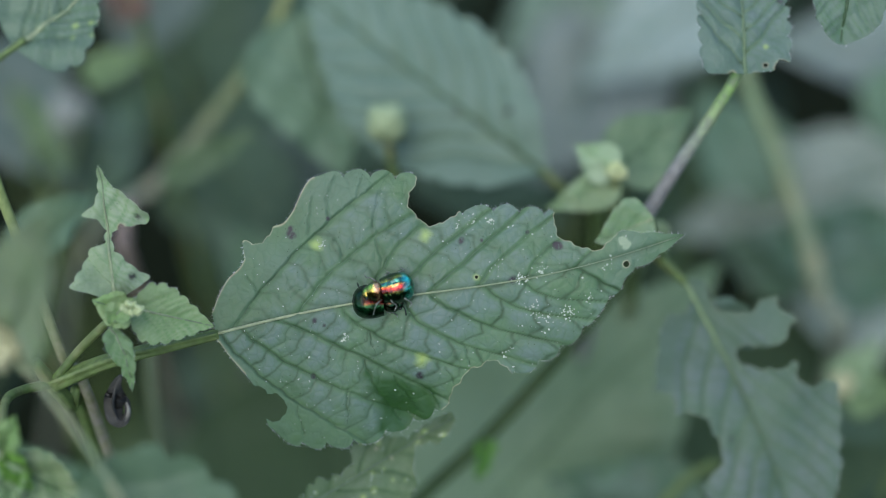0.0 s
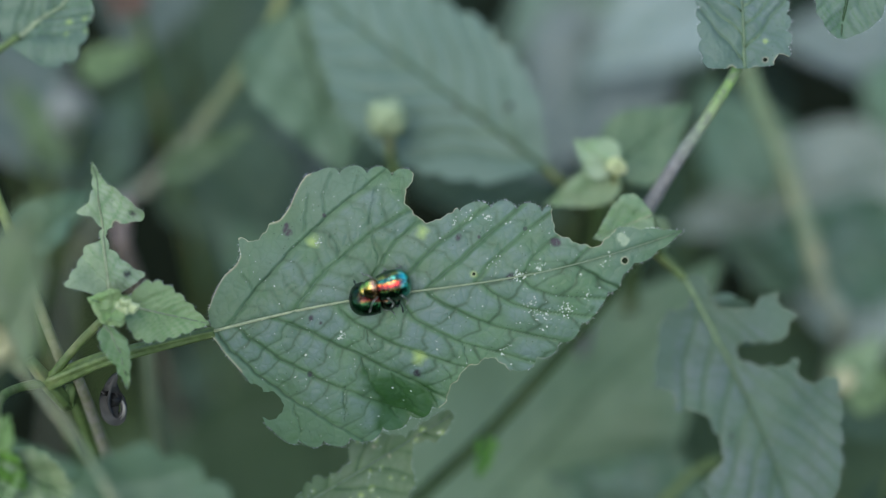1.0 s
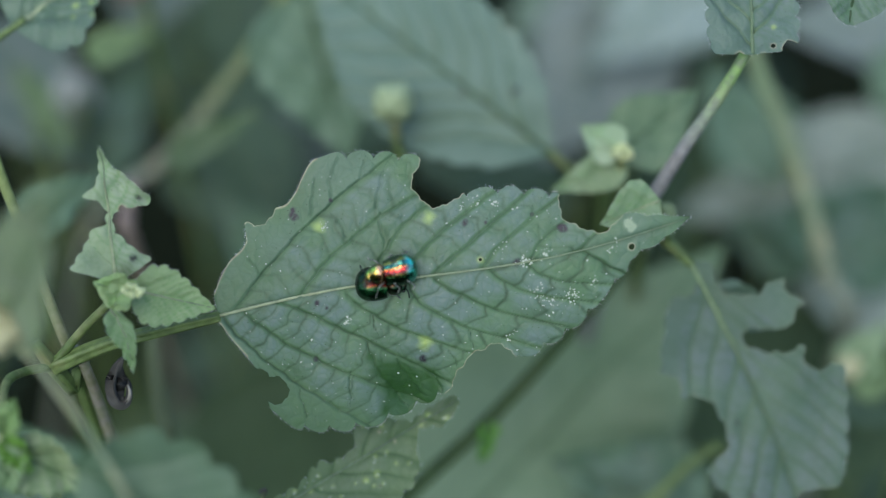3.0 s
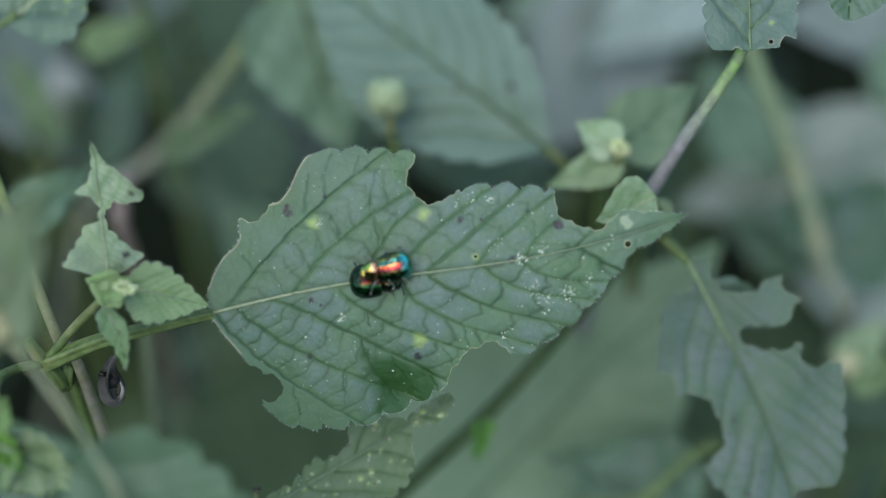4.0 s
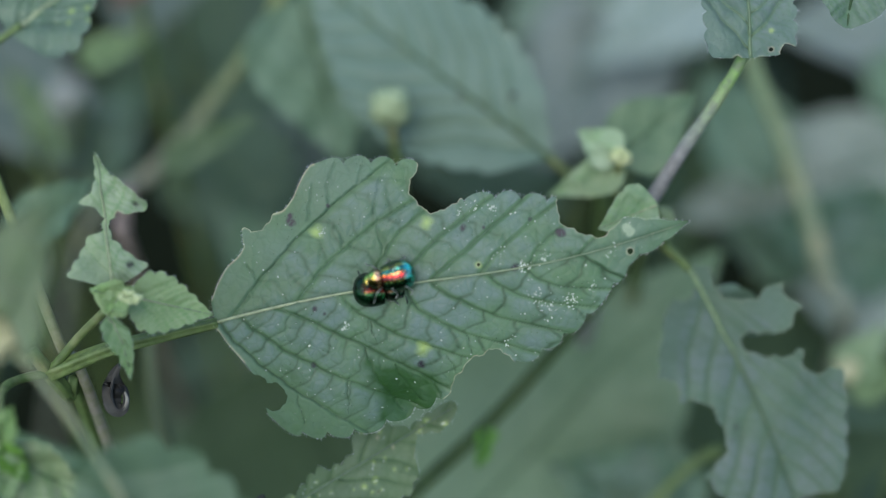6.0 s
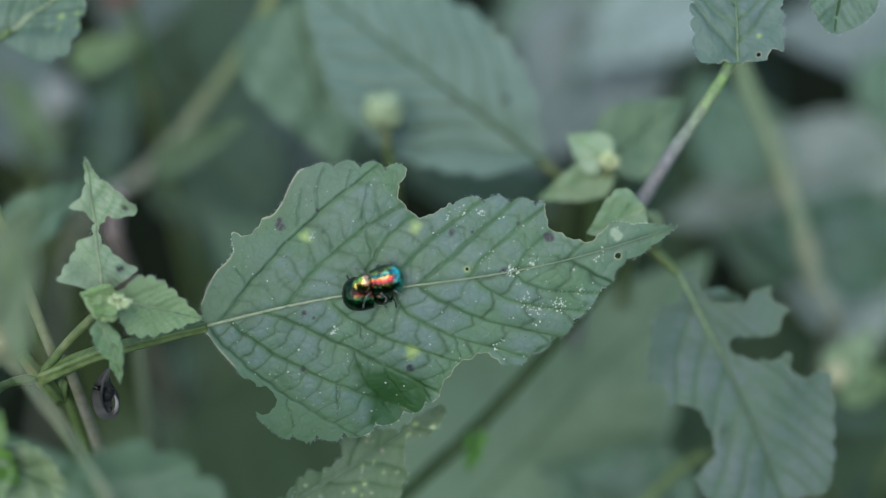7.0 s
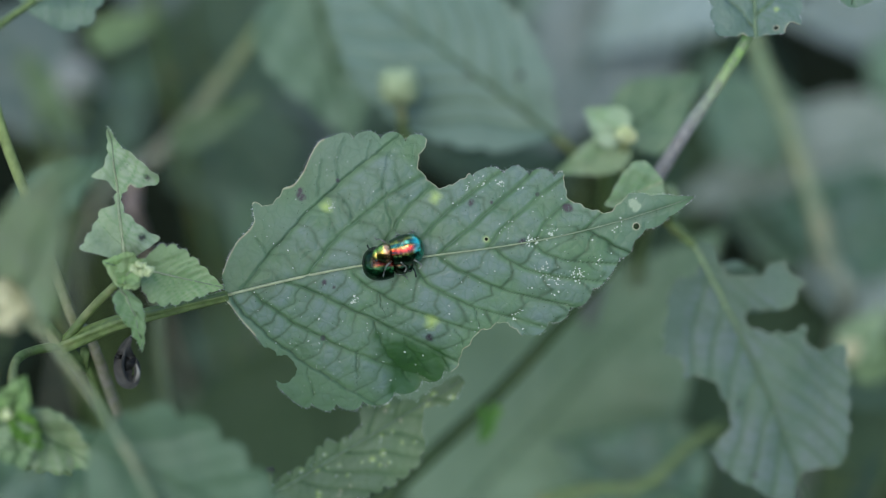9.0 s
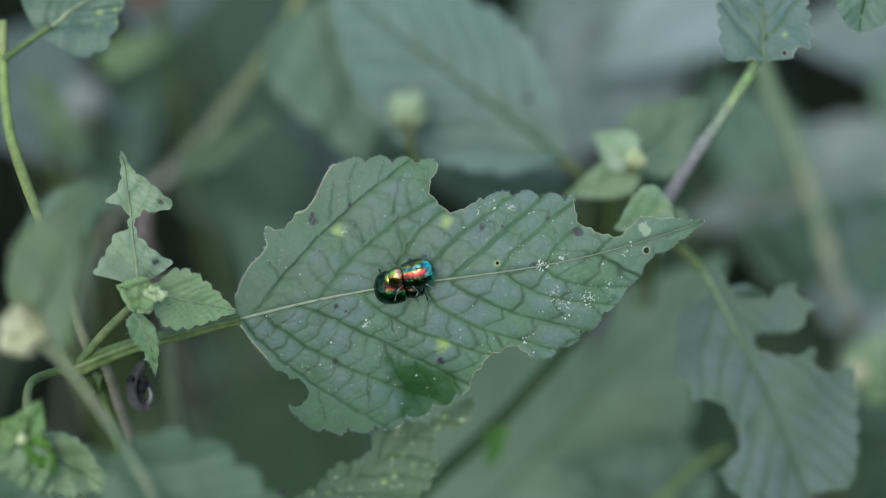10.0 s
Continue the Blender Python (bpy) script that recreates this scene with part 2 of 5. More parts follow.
RIB_BLUE = stem_material("midrib_bluish", (0.085, 0.135, 0.07), (0.06, 0.10, 0.06), streak=0.0)
VEIN_SOFT = plain("vein_soft_green", (0.038, 0.086, 0.040), (0.072, 0.130, 0.070), 0.55, 330, depth=0.0001)
VEIN = plain("vein_green", (0.016, 0.048, 0.014), (0.042, 0.092, 0.042), 0.55, 330, depth=0.0001)
RIB_DROOPING = stem_material("midrib_drooping", (0.115, 0.175, 0.080), (0.026, 0.060, 0.026), streak=0.0, turn=(0.18, 0.42))
RIB_DARK = stem_material("midrib_green", (0.032, 0.068, 0.026), (0.026, 0.058, 0.022), streak=0.0)
STALK = stem_material("green_stalk", (0.062, 0.104, 0.028), (0.088, 0.138, 0.042))
STALK_PURPLE = stem_material("purple_stalk", (0.140, 0.150, 0.143), (0.120, 0.215, 0.060), turn=(0.54, 0.70), streak=0.15)
STALK_FRONT = stem_material("front_stalk", (0.105, 0.150, 0.085), (0.095, 0.135, 0.065))
STALK_DARK = stem_material("dark_stalk", (0.026, 0.054, 0.014), (0.024, 0.050, 0.012), streak=0.05, rough=0.7)
BUD_GREEN = plain("bud_green", (0.155, 0.220, 0.110), (0.205, 0.262, 0.150), 0.6, 900)
BUD = plain("bud_cream", (0.28, 0.35, 0.15), (0.40, 0.45, 0.25), 0.6, 900)
BUD_PALE = plain("bud_grey", (0.155, 0.180, 0.155), (0.195, 0.215, 0.185), 0.6, 900)
BUD_DULL = plain("bud_dull", (0.24, 0.26, 0.14), (0.36, 0.36, 0.22), 0.6, 900)
BUD_PINK = plain("bud_pink", (0.42, 0.28, 0.25), (0.50, 0.46, 0.30), 0.6, 900)
DEAD = plain("withered", (0.018, 0.021, 0.018), (0.055, 0.058, 0.050), 0.8, 500)
DEAD_PALE = plain("withered_pale", (0.06, 0.064, 0.052), (0.17, 0.17, 0.14), 0.7, 500)
# soil taken nearly to black: the shade under the thicket is in its colour
SOIL = plain("shaded_soil", (0.004, 0.0065, 0.003), (0.010, 0.014, 0.006), 0.95, 60, depth=0.01, sheen=0.05)
FLECK = plain("fleck_pale", (0.18, 0.24, 0.16), (0.33, 0.38, 0.30), 0.7, 900)
HAIR = plain("white_hair", (0.72, 0.74, 0.70), (0.8, 0.8, 0.77), 0.5, 900)


# ---- mesh helpers ----
def mesh_object(name, verts, faces, mat, parent=None, m=None, marks=None, label="", smooth=True):
    me = bpy.data.meshes.new(name)
    me.from_pydata([tuple(v) for v in verts], [], faces)
    if smooth:
        me.shade_smooth()
    me.materials.append(mat)
    for key, values in (marks or {}).items():
        a = me.attributes.new(key, "FLOAT", "POINT")
        a.data.foreach_set("value", np.asarray(values, dtype=np.float32))
    ob = new(name, me)
    place(ob, parent, m)
    if label:
        ob["label"] = label
    return ob


def place(ob, parent, m=None):
    """Puts ob at the world pose m, as a child of parent."""
    m = m or Matrix.Identity(4)
    ob.parent = parent
    ob.matrix_local = (world_of(parent).inverted() @ m) if parent else m


def world_of(ob):
    m = ob.matrix_basis.copy()
    while ob.parent:
        ob = ob.parent
        m = ob.matrix_basis @ m
    return m


def thing(name, at, label, category, group=""):
    ob = new(name)
    ob.empty_display_size = 0.01
    ob.matrix_basis = Matrix.Translation(at)
    return tagged(ob, label, category, group)


def smooth_line(points, steps=6):
    """A flowing line through the points (Catmull-Rom)."""
    q = [Vector(p) for p in points]
    if len(q) == 2:
        return [q[0].lerp(q[1], i / steps) for i in range(steps + 1)]
    q = [2 * q[0] - q[1], *q, 2 * q[-1] - q[-2]]
    out = []
    for a, b, c, d in zip(q, q[1:], q[2:], q[3:]):
        for i in range(steps):
            u = i / steps
            out.append(0.5 * (2 * b + (c - a) * u + (2 * a - 5 * b + 4 * c - d) * u * u + (3 * b - a - 3 * c + d) * u ** 3))
    return out + [q[-2]]


def tube_data(line, radii, sides=10, bumps=0.0, flat=1.0, ridges=0.0):
    """A round, tapered tube along a line; radii at even steps of its length."""
    n = len(line)
    verts, faces, along = [], [], []
    side = Vector((0.3, 0.2, 1)).normalized()
    for i, p in enumerate(line):
        d = (line[min(i + 1, n - 1)] - line[max(i - 1, 0)]).normalized()
        side = (side - d * side.dot(d)).normalized()
        up = d.cross(side)
        f = i / (n - 1) * (len(radii) - 1)
        k = min(int(f), len(radii) - 2)
        r = radii[k] + (radii[k + 1] - radii[k]) * (f - k)
        for j in range(sides):
            a = 2 * math.pi * j / sides
            rr = r * (1 + ridges * math.cos(5 * a) + bumps * noise.noise((p.x * 0.2 + 7 * math.cos(a), p.y * 0.2 + 7 * math.sin(a), p.z * 0.2)))
            verts.append(p + side * (math.cos(a) * rr * flat) + up * (math.sin(a) * rr))
            along.append(i / (n - 1))
    for i in range(n - 1):
        for j in range(sides):
            k = (j + 1) % sides
            faces.append((i * sides + j, i * sides + k, (i + 1) * sides + k, (i + 1) * sides + j))
    faces.append(tuple(range(sides))[::-1])
    faces.append(tuple(range((n - 1) * sides, n * sides)))
    return verts, faces, along


def stalk(name, points, radii, mat, parent, label="", sides=10, steps=6, bumps=0.12, ridges=0.0):
    """A stalk through places on the slope (millimetres)."""
    line = smooth_line(points, steps)
    verts, faces, along = tube_data(line, radii, sides, bumps, 1.0, ridges)
    m = BOARD @ Matrix.Translation(Vector(points[0]) * MM)
    return mesh_object(name, [(v - Vector(points[0])) * MM for v in verts], faces, mat, parent, m, {"along": along}, label)


def to_ground(p, drift=(0, 0)):
    """Places from p on the slope down to the soil, as the slope's millimetres."""
    w = spot(p)
    inv = BOARD.inverted()
    out = []
    for f in (0.3, 0.65, 1.0):
        q = Vector((w.x + drift[0] * f, w.y + drift[1] * f, w.z * (1 - f) - 0.01 * (f == 1)))
        out.append(tuple((inv @ q) / MM))
    return out


# ---- leaves ----
def profile(pairs, t):
    """The half-width at t along the leaf, eased between the pairs."""
    xs, ys = [p[0] for p in pairs], [p[1] for p in pairs]
    n = len(xs)
    d = [(ys[i + 1] - ys[i]) / (xs[i + 1] - xs[i]) for i in range(n - 1)]
    sl = [d[0]] + [0.0 if d[i - 1] * d[i] <= 0 else 2 * d[i - 1] * d[i] / (d[i - 1] + d[i]) for i in range(1, n - 1)] + [d[-1]]
    t = np.clip(t, 0, 1)
    k = np.clip(np.searchsorted(xs, t, side="right") - 1, 0, n - 2)
    x0, x1 = np.take(xs, k), np.take(xs, k + 1)
    h = x1 - x0
    u = (t - x0) / h
    y0, y1, m0, m1 = np.take(ys, k), np.take(ys, k + 1), np.take(sl, k) * h, np.take(sl, k + 1) * h
    return (2 * u ** 3 - 3 * u ** 2 + 1) * y0 + (u ** 3 - 2 * u ** 2 + u) * m0 + (-2 * u ** 3 + 3 * u ** 2) * y1 + (u ** 3 - u ** 2) * m1


OVATE = ((0, 0.02), (0.03, 0.12), (0.08, 0.21), (0.18, 0.29), (0.3, 0.31), (0.45, 0.28), (0.62, 0.20), (0.8, 0.10), (0.92, 0.035), (1, 0.0))


def ripple(s, v, seed, scale):
    """Smooth, uneven waves over the blade."""
    a = seed * 1.7
    return (np.sin(s * scale + a) * np.cos(v * scale * 1.3 + 2 * a) + 0.5 * np.sin((s + v) * scale * 2.1 + 3 * a) + 0.5 * np.cos((s - 1.4 * v) * scale * 1.7 + a)) / 2


def lean_of(lean, v):
    """How far a side vein leans towards the tip; a third number is for the side of v > 0."""
    return np.where(v > 0, lean[-1] if len(lean) > 2 else lean[0], lean[0])


def stray(s, v, length, seed):
    """How far a side vein strays from its even course."""
    k = 22 / length
    return length * (0.011 * np.sin(1.3 * np.abs(v) * k + seed + 2 * np.sign(v) + 0.35 * s * k) + 0.014 * np.sin(0.55 * s * k + 3 * np.sign(v) + 1.7 * seed))


def midline(u):
    """How far the midrib of the grazed leaf wanders from its axis, at u along it."""
    u = np.clip(u, 0, 1)
    return 0.97 * np.sin(2 * np.pi * u) - 0.05 * np.sin(np.pi * u)


def vein_course(c, av):
    """Where a given side vein lies along the leaf at the distance av from its midrib."""
    u = np.clip(av, 0, c[4])
    wander = 0.15 * np.sin(1.25 * av + 2.3 * c[0]) + 0.09 * np.sin(2.9 * av + c[0])
    return c[0] + c[1] * u + c[2] * u * u + (c[1] + 2 * c[2] * c[4]) * np.clip(av - c[4], 0, None) + wander


def leaf_data(length, upper, lower, step, bites=(), holes=(), teeth=(1.2, 4.4), veins=8, lean=(1.15, 0.012), fold=0.12, droop=0.0,
              bulge=0.22, wave=0.6, groove=0.25, thick=0.25, seed=0, rim=0.7, dents=(), spots=(), scars=(), shade_patch=(), windows=(), rungs=0.25, hang=0.0, plain_base=0.0, dry_base=None, bow=0.0, rag=0.1, courses=None):
    """A toothed leaf blade along x, its face up z, in millimetres: vertices, faces and marks; and the height of its face.
    bites: circles (s, v, r) that were eaten away; dents: (s, v, r, depth)."""
    pad = 2.5
    wide = max(max(p[1] for p in upper), max(p[1] for p in lower)) + pad
    ns, nv = int((length + 2 * pad) / step) + 1, int(2 * wide / step) + 1

    def field(s, v):
        t = s / length
        hw = np.where(v >= 0, profile(upper, t), profile(lower, t))
        ph = s / teeth[1] + 0.13 * np.sin(s * 0.31 + seed) + (-0.45 if plain_base else 0.25) * (v > 0)
        saw = ph - np.floor(ph)
        tooth = np.sqrt(np.clip(np.where(saw < 0.62, np.sin(saw / 0.62 * np.pi / 2), np.cos((saw - 0.62) / 0.38 * np.pi / 2)), 0.0, 1))
        fade = np.where(v > 0, np.clip((t - plain_base) * (12 if plain_base else 8), 0, 1), np.clip(t * 8, 0, 1)) * np.clip((1 - t) * 4.2, 0, 1)
        edge = hw + teeth[0] * (tooth - 0.6) * fade
        f = np.minimum(edge - np.abs(v), np.minimum(s + 0.2, length - s))
        gone, dry = np.full_like(s, 1e3), np.full_like(s, 1e3)
        for i, (bs, bv, br, *bare) in enumerate((*bites, *holes)):
            dx, dy = s - bs, v - bv
            a = np.arctan2(dy, dx)
            ragged = 1 + (rag * 0.5 if br > 8 else rag) * (np.sin(5 * a + i * 2.1 + seed) * 0.5 + np.sin(11 * a + i + seed) * 0.32 + np.sin(23 * a + 3 * i) * 0.16)
            if br > 20:
                ragged = 1 + 0.006 * np.sin(40 * a + i) + 0.004 * np.sin(97 * a)
            here = np.hypot(dx, dy) - br * ragged
            gone = np.minimum(gone, here)
            if not bare:
                dry = np.minimum(dry, here)
        return np.minimum(f, gone), gone, dry

    def ladder(s, v):
        """For given side veins: distance to the nearest, place between two, distance to the nearest rung."""
        d, off, cell = np.full_like(s, 9.0), np.full_like(s, 0.5), np.full_like(s, -1.0)
        gap_s = np.full_like(s, 9.0)
        for sign, mains, twigs in ((1, courses[0], courses[1]), (-1, courses[2], courses[3])):
            v_mid = v - midline(s / length)
            here = (v_mid >= 0) if sign > 0 else (v_mid < 0)
            av = np.abs(v_mid)
            at = [vein_course(c, av) for c in mains]
            for c, a in zip(mains, at):
                e = np.abs(s - a) / math.sqrt(1 + c[1] ** 2)
                d = np.where(here, np.minimum(d, e), d)
            for c in twigs:
                e = 1.9 * np.abs(s - vein_course(c, av)) / math.sqrt(1 + (c[1] + 2 * c[2] * c[3]) ** 2) + 3 * np.clip(c[3] - av, 0, None) + 3 * np.clip(av - c[4], 0, None)
                d = np.where(here, np.minimum(d, e), d)
            for i in range(len(mains) - 1):
                w = np.maximum(at[i + 1] - at[i], 1.0)
                inn = here & (s >= at[i]) & (s < at[i + 1])
                off = np.where(inn, (s - at[i]) / w, off)
                cell = np.where(inn, i + 20.0 * (sign > 0), cell)
                gap_s = np.where(inn, w, gap_s)
        return d, off, cell, gap_s

    def vein_at(s, v):
        if courses:
            d, off, cell, _ = ladder(s, v)
            return d, np.where(cell < 0, 0.5, off)
        av = np.abs(v)
        a = (s - lean_of(lean, v) * av - lean[1] * av * av * 20 / max(length / 3.5, 1) - stray(s, v, length, seed)) / length
        idx = veins * np.sign(a) * np.abs(a) ** 0.9 + 0.35 * (v > 0)
        off = idx - np.round(idx)
        d = np.abs(off) * length / veins * 0.75
        ok = (idx > 0.4)
        return np.where(ok, d, 9.0), np.where(ok, off, 0.5)

    def cross_at(s, v):
        """Distance to the nearest of the cross veins between two side veins."""
        if courses:
            d, off, cell, w = ladder(s, v)
            p = np.abs(v - midline(s / length)) + 0.42 * w * off + 0.35 * np.abs(off - 0.5 - 0.2 * np.sin(cell * 3.7)) * w * 0.5
            gap = 2.3 + 0.6 * np.sin(cell * 5.3)
            q = p / gap + 0.5 * np.sin(cell * 12.9) + 0.05 * np.sin(2.1 * p + cell) + 0.035 * np.sin(9 * off + cell * 2 + p)
            k = np.round(q)
            weak = np.where(np.sin(k * 12.7 + cell * 7.1) > 0.6, 0.5, 0.0)
            return np.where(cell < 0, 3.0, np.abs(q - k) * gap * 0.85 + weak * 0.12)
        av = np.abs(v)
        a = (s - lean_of(lean, v) * av - lean[1] * av * av * 20 / max(length / 3.5, 1) - stray(s, v, length, seed)) / length
        idx = veins * np.sign(a) * np.abs(a) ** 0.9 + 0.35 * (v > 0)
        cell = np.floor(idx + 0.0)
        off = idx - cell
        gap = length * 0.05
        p = 0.75 * s + 0.65 * av
        q = (p + gap * np.sin(cell * 91.7 + 3 * np.sign(v)) + gap * 0.18 * np.sin(p * 1.9 / gap + cell * 5.1) + gap * 0.16 * np.sin(off * 6 + cell * 2.3 + p / gap)) / gap
        return np.abs(q - np.round(q)) * gap * (0.9 + 0.5 * (np.sin(np.round(q) * 7.7 + cell * 3.1) > 0.55))

    def height(s, v):
        av = np.abs(v)
        t = s / length
        d, off = vein_at(s, v)
        z = fold * av - 0.004 * fold * av * av * 3 - droop * length * t * t
        full = bulge * (1 + 1.3 * sum(np.exp(-((s - a) ** 2 + (v - b) ** 2) / 30) for a, b, _ in shade_patch[3:4]))
        z = z + full * (np.cos(2 * np.pi * off) * -0.5 + 0.5) * np.clip(av / 5, 0, 1)
        am = np.abs(v - midline(t)) if courses else av
        z = z - hang * np.clip(-v, 0, None) ** 2 / 20
        z = z - groove * np.exp(-(d / 0.26) ** 2) - groove * 0.8 * np.exp(-(am / 0.8) ** 2)
        z = z - rungs * groove * np.exp(-(cross_at(s, v) / 0.35) ** 2)
        z = z + wave * ripple(s, v, seed, 9.0 / length)
        for ds, dv, dr, dd in dents:
            z = z - dd * np.exp(-((s - ds) ** 2 + (v - dv) ** 2) / dr ** 2)
        return z

    S, V = np.meshgrid(np.arange(ns) * step - pad, np.arange(nv) * step - wide, indexing="ij")
    f, _, _ = field(S, V)
    inside = f > 0
    pts, index = [], {}

    def corner(i, j):
        k = (i, j)
        if k not in index:
            index[k] = len(pts)
            pts.append((S[i, j], V[i, j]))
        return index[k]

    def cut(i, j, k, l):
        key = (i, j, k, l) if (i, j) < (k, l) else (k, l, i, j)
        if key not in index:
            u = f[i, j] / (f[i, j] - f[k, l])
            u = min(max(u, 0.03), 0.97)
            index[key] = len(pts)
            pts.append((S[i, j] + (S[k, l] - S[i, j]) * u, V[i, j] + (V[k, l] - V[i, j]) * u))
        return index[key]

    faces = []
    some = inside[:-1, :-1] | inside[1:, :-1] | inside[1:, 1:] | inside[:-1, 1:]
    for i, j in zip(*np.nonzero(some)):
        ring = ((i, j), (i + 1, j), (i + 1, j + 1), (i, j + 1))
        poly = []
        for a, b in zip(ring, ring[1:] + ring[:1]):
            if inside[a]:
                poly.append(corner(*a))
            if inside[a] != inside[b]:
                poly.append(cut(*a, *b))
        if len(poly) > 2:
            faces.append(tuple(int(k) for k in poly))
    P = np.array(pts)
    s, v = P[:, 0], P[:, 1]
    z = height(s, v)
    n = len(P)
    edges = {}
    for q in faces:
        for a, b in zip(q, q[1:] + q[:1]):
            if (b, a) in edges:
                del edges[(b, a)]
            else:
                edges[(a, b)] = 1
    top = np.column_stack([s, v + bow * np.sin(np.pi * np.clip(s / length, 0, 1)), z])
    low = top - (0, 0, thick)
    wall, walls = [], []
    for a, b in edges:
        k = 2 * n + len(wall)
        wall += [top[a], top[b], low[b], low[a]]
        walls.append((k + 1, k, k + 3, k + 2))
    verts = np.vstack([top, low] + ([np.array(wall)] if wall else []))
    faces = faces + [tuple(k + n for k in q[::-1]) for q in faces] + walls
    us, uv = verts[:, 0], verts[:, 1] - bow * np.sin(np.pi * np.clip(verts[:, 0] / length, 0, 1))
    d, between = vein_at(us, uv)
    _, _, dry = field(us, uv)
    marks = {"vein": np.maximum((0.9 * np.exp(-(d / 0.17) ** 2) + 0.14 * np.exp(-(d / 0.45) ** 2)) * np.where(uv > 0, 0.6, 1.0) * np.clip(1.3 - np.abs(uv) / wide, 0.3, 1), 0.6 * np.exp(-(np.abs(uv - (midline(us / length) if courses else 0)) / 0.5) ** 2)),
             "rim": rim * np.clip(1.15 - dry / 0.12, 0, 1) * (0.85 + 0.4 * np.sin(us * 1.1 + seed) * np.sin(uv * 0.9))}

    if dry_base:
        # a dry pale margin beside the stalk
        hw = np.where(uv >= 0, profile(upper, us / length), profile(lower, us / length)) - np.abs(uv)
        marks["rim"] = np.maximum(marks["rim"], np.where(us < np.where(uv >= 0, dry_base[0], dry_base[1]), 1.0 * rim * np.clip(1.5 - hw / 0.24, 0, 1), 0))
    rung = cross_at(us, uv)
    marks["cross"] = np.where(uv > 0, 0.6, 1.0) * min(1, 3.2 * rungs) * np.exp(-(rung / (0.08 + 0.35 * step)) ** 2)
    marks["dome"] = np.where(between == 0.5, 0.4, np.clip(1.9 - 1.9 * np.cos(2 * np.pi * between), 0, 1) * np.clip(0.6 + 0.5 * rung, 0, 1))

    def blots(places, soft):
        out = np.zeros(len(verts))
        for bs, bv, br in places:
            e = np.hypot(us - bs, uv - bv) / br * (1 + 0.15 * np.sin(us * 2.3 + uv * 3))
            out = np.maximum(out, np.clip((1.15 - e) / soft, 0, 1))
        return out
    marks["spot"] = 0.62 * blots(spots, 1.1)
    marks["scar"] = 0.92 * blots([(a, b, 0.88 * c) for a, b, c in scars], 0.5)
    marks["shade_patch"] = np.clip(1.2 * sum((np.exp(-((us - a) ** 2 + (uv - b) ** 2) / c ** 2) for a, b, c in shade_patch), np.zeros(len(verts))) - 0.3, 0, 1)
    marks["window"] = blots(windows, 0.25)

    def face_point(ss, vv):
        ss, vv = np.array([float(ss)]), np.array([float(vv)])
        return Vector((ss[0], vv[0] + bow * math.sin(math.pi * min(max(ss[0] / length, 0), 1)), float(height(ss, vv)[0])))
    face_point.solid = lambda ss, vv: float(field(np.array([float(ss)]), np.array([float(vv)]))[0][0])
    whole = field(s, v)[1] > 0.4
    face_point.rim = {k: 1 for k in edges if whole[k[0]]}, top
    return verts * MM, faces, marks, face_point


def leaf_pose(base, tip, roll=0.0, face=(0, 0, 1)):
    """Where a blade lies that runs from base to tip on the slope and faces its open side."""
    b, d = Vector(base), (Vector(tip) - Vector(base)).normalized()
    y = Vector(face).cross(d).normalized()
    m = Matrix((d, y, d.cross(y))).transposed().to_4x4()
    return BOARD @ Matrix.Translation(b * MM) @ m @ pose(0, 0, 0, roll, 0, 0)


def veins_of(blade, face, length, upper, lower, count, lean, mat_rib, mat_vein, rib=(0.55, 0.12), side=0.16, seed=0, courses=None):
    """Midrib and side veins as parts of a blade."""
    m = world_of(blade)
    n = 40
    line = [face(length * 0.985 * i / n, midline(0.985 * i / n) if courses else 0) + Vector((0, 0, 0.02)) for i in range(n + 1)]
    verts, faces, along = tube_data(line, [rib[0], rib[0] * 0.75, rib[0] * 0.5, rib[1]], 8)
    mesh_object("midrib", [v * MM for v in verts], faces, mat_rib, blade, m, {"along": along}, "pale raised midrib")
    if not side:
        return
    if courses:
        for sign, lines, thin in ((1, courses[0], 1), (1, courses[1], 0.6), (-1, courses[2], 1), (-1, courses[3], 0.8)):
            for c in lines:
                pts = []
                for k in range(60):
                    v = c[3] + 0.4 + 0.4 * k
                    s = float(vein_course(c, np.array(v)))
                    if v > c[4] + 1.5 or s > length or face.solid(s, sign * v + midline(s / length)) < 0.4:
                        break
                    pts.append(face(s, sign * v + midline(s / length)) + Vector((0, 0, 0.015)))
                if len(pts) > 3:
                    verts, faces, along = tube_data(pts, [side * thin, side * thin * 0.8, side * 0.3], 6)
                    mesh_object("vein", [p * MM for p in verts], faces, VEIN_SOFT if sign > 0 else mat_vein, blade, m, {"along": along})
        return
    for sign in (1, -1):
        for i in range(1, count):
            idx = i - (0.35 if sign > 0 else 0)
            a0 = (idx / count) ** (1 / 0.9)
            pts = []
            for k in range(30):
                v = 0.2 + 0.8 * k
                s0 = a0 * length + float(lean_of(lean, sign)) * v + lean[1] * v * v * 20 / max(length / 3.5, 1)
                s = s0
                for _ in range(4):
                    s = s0 + float(stray(s, sign * v, length, seed))
                if s > length or face.solid(s, sign * v) < 0.5:
                    break
                pts.append(face(s, sign * v) + Vector((0, 0, 0.03)))
            if len(pts) > 3:
                verts, faces, along = tube_data(pts, [side, side * 0.7, side * 0.35], 6)
                mesh_object("vein", [v * MM for v in verts], faces, mat_vein, blade, m, {"along": along})


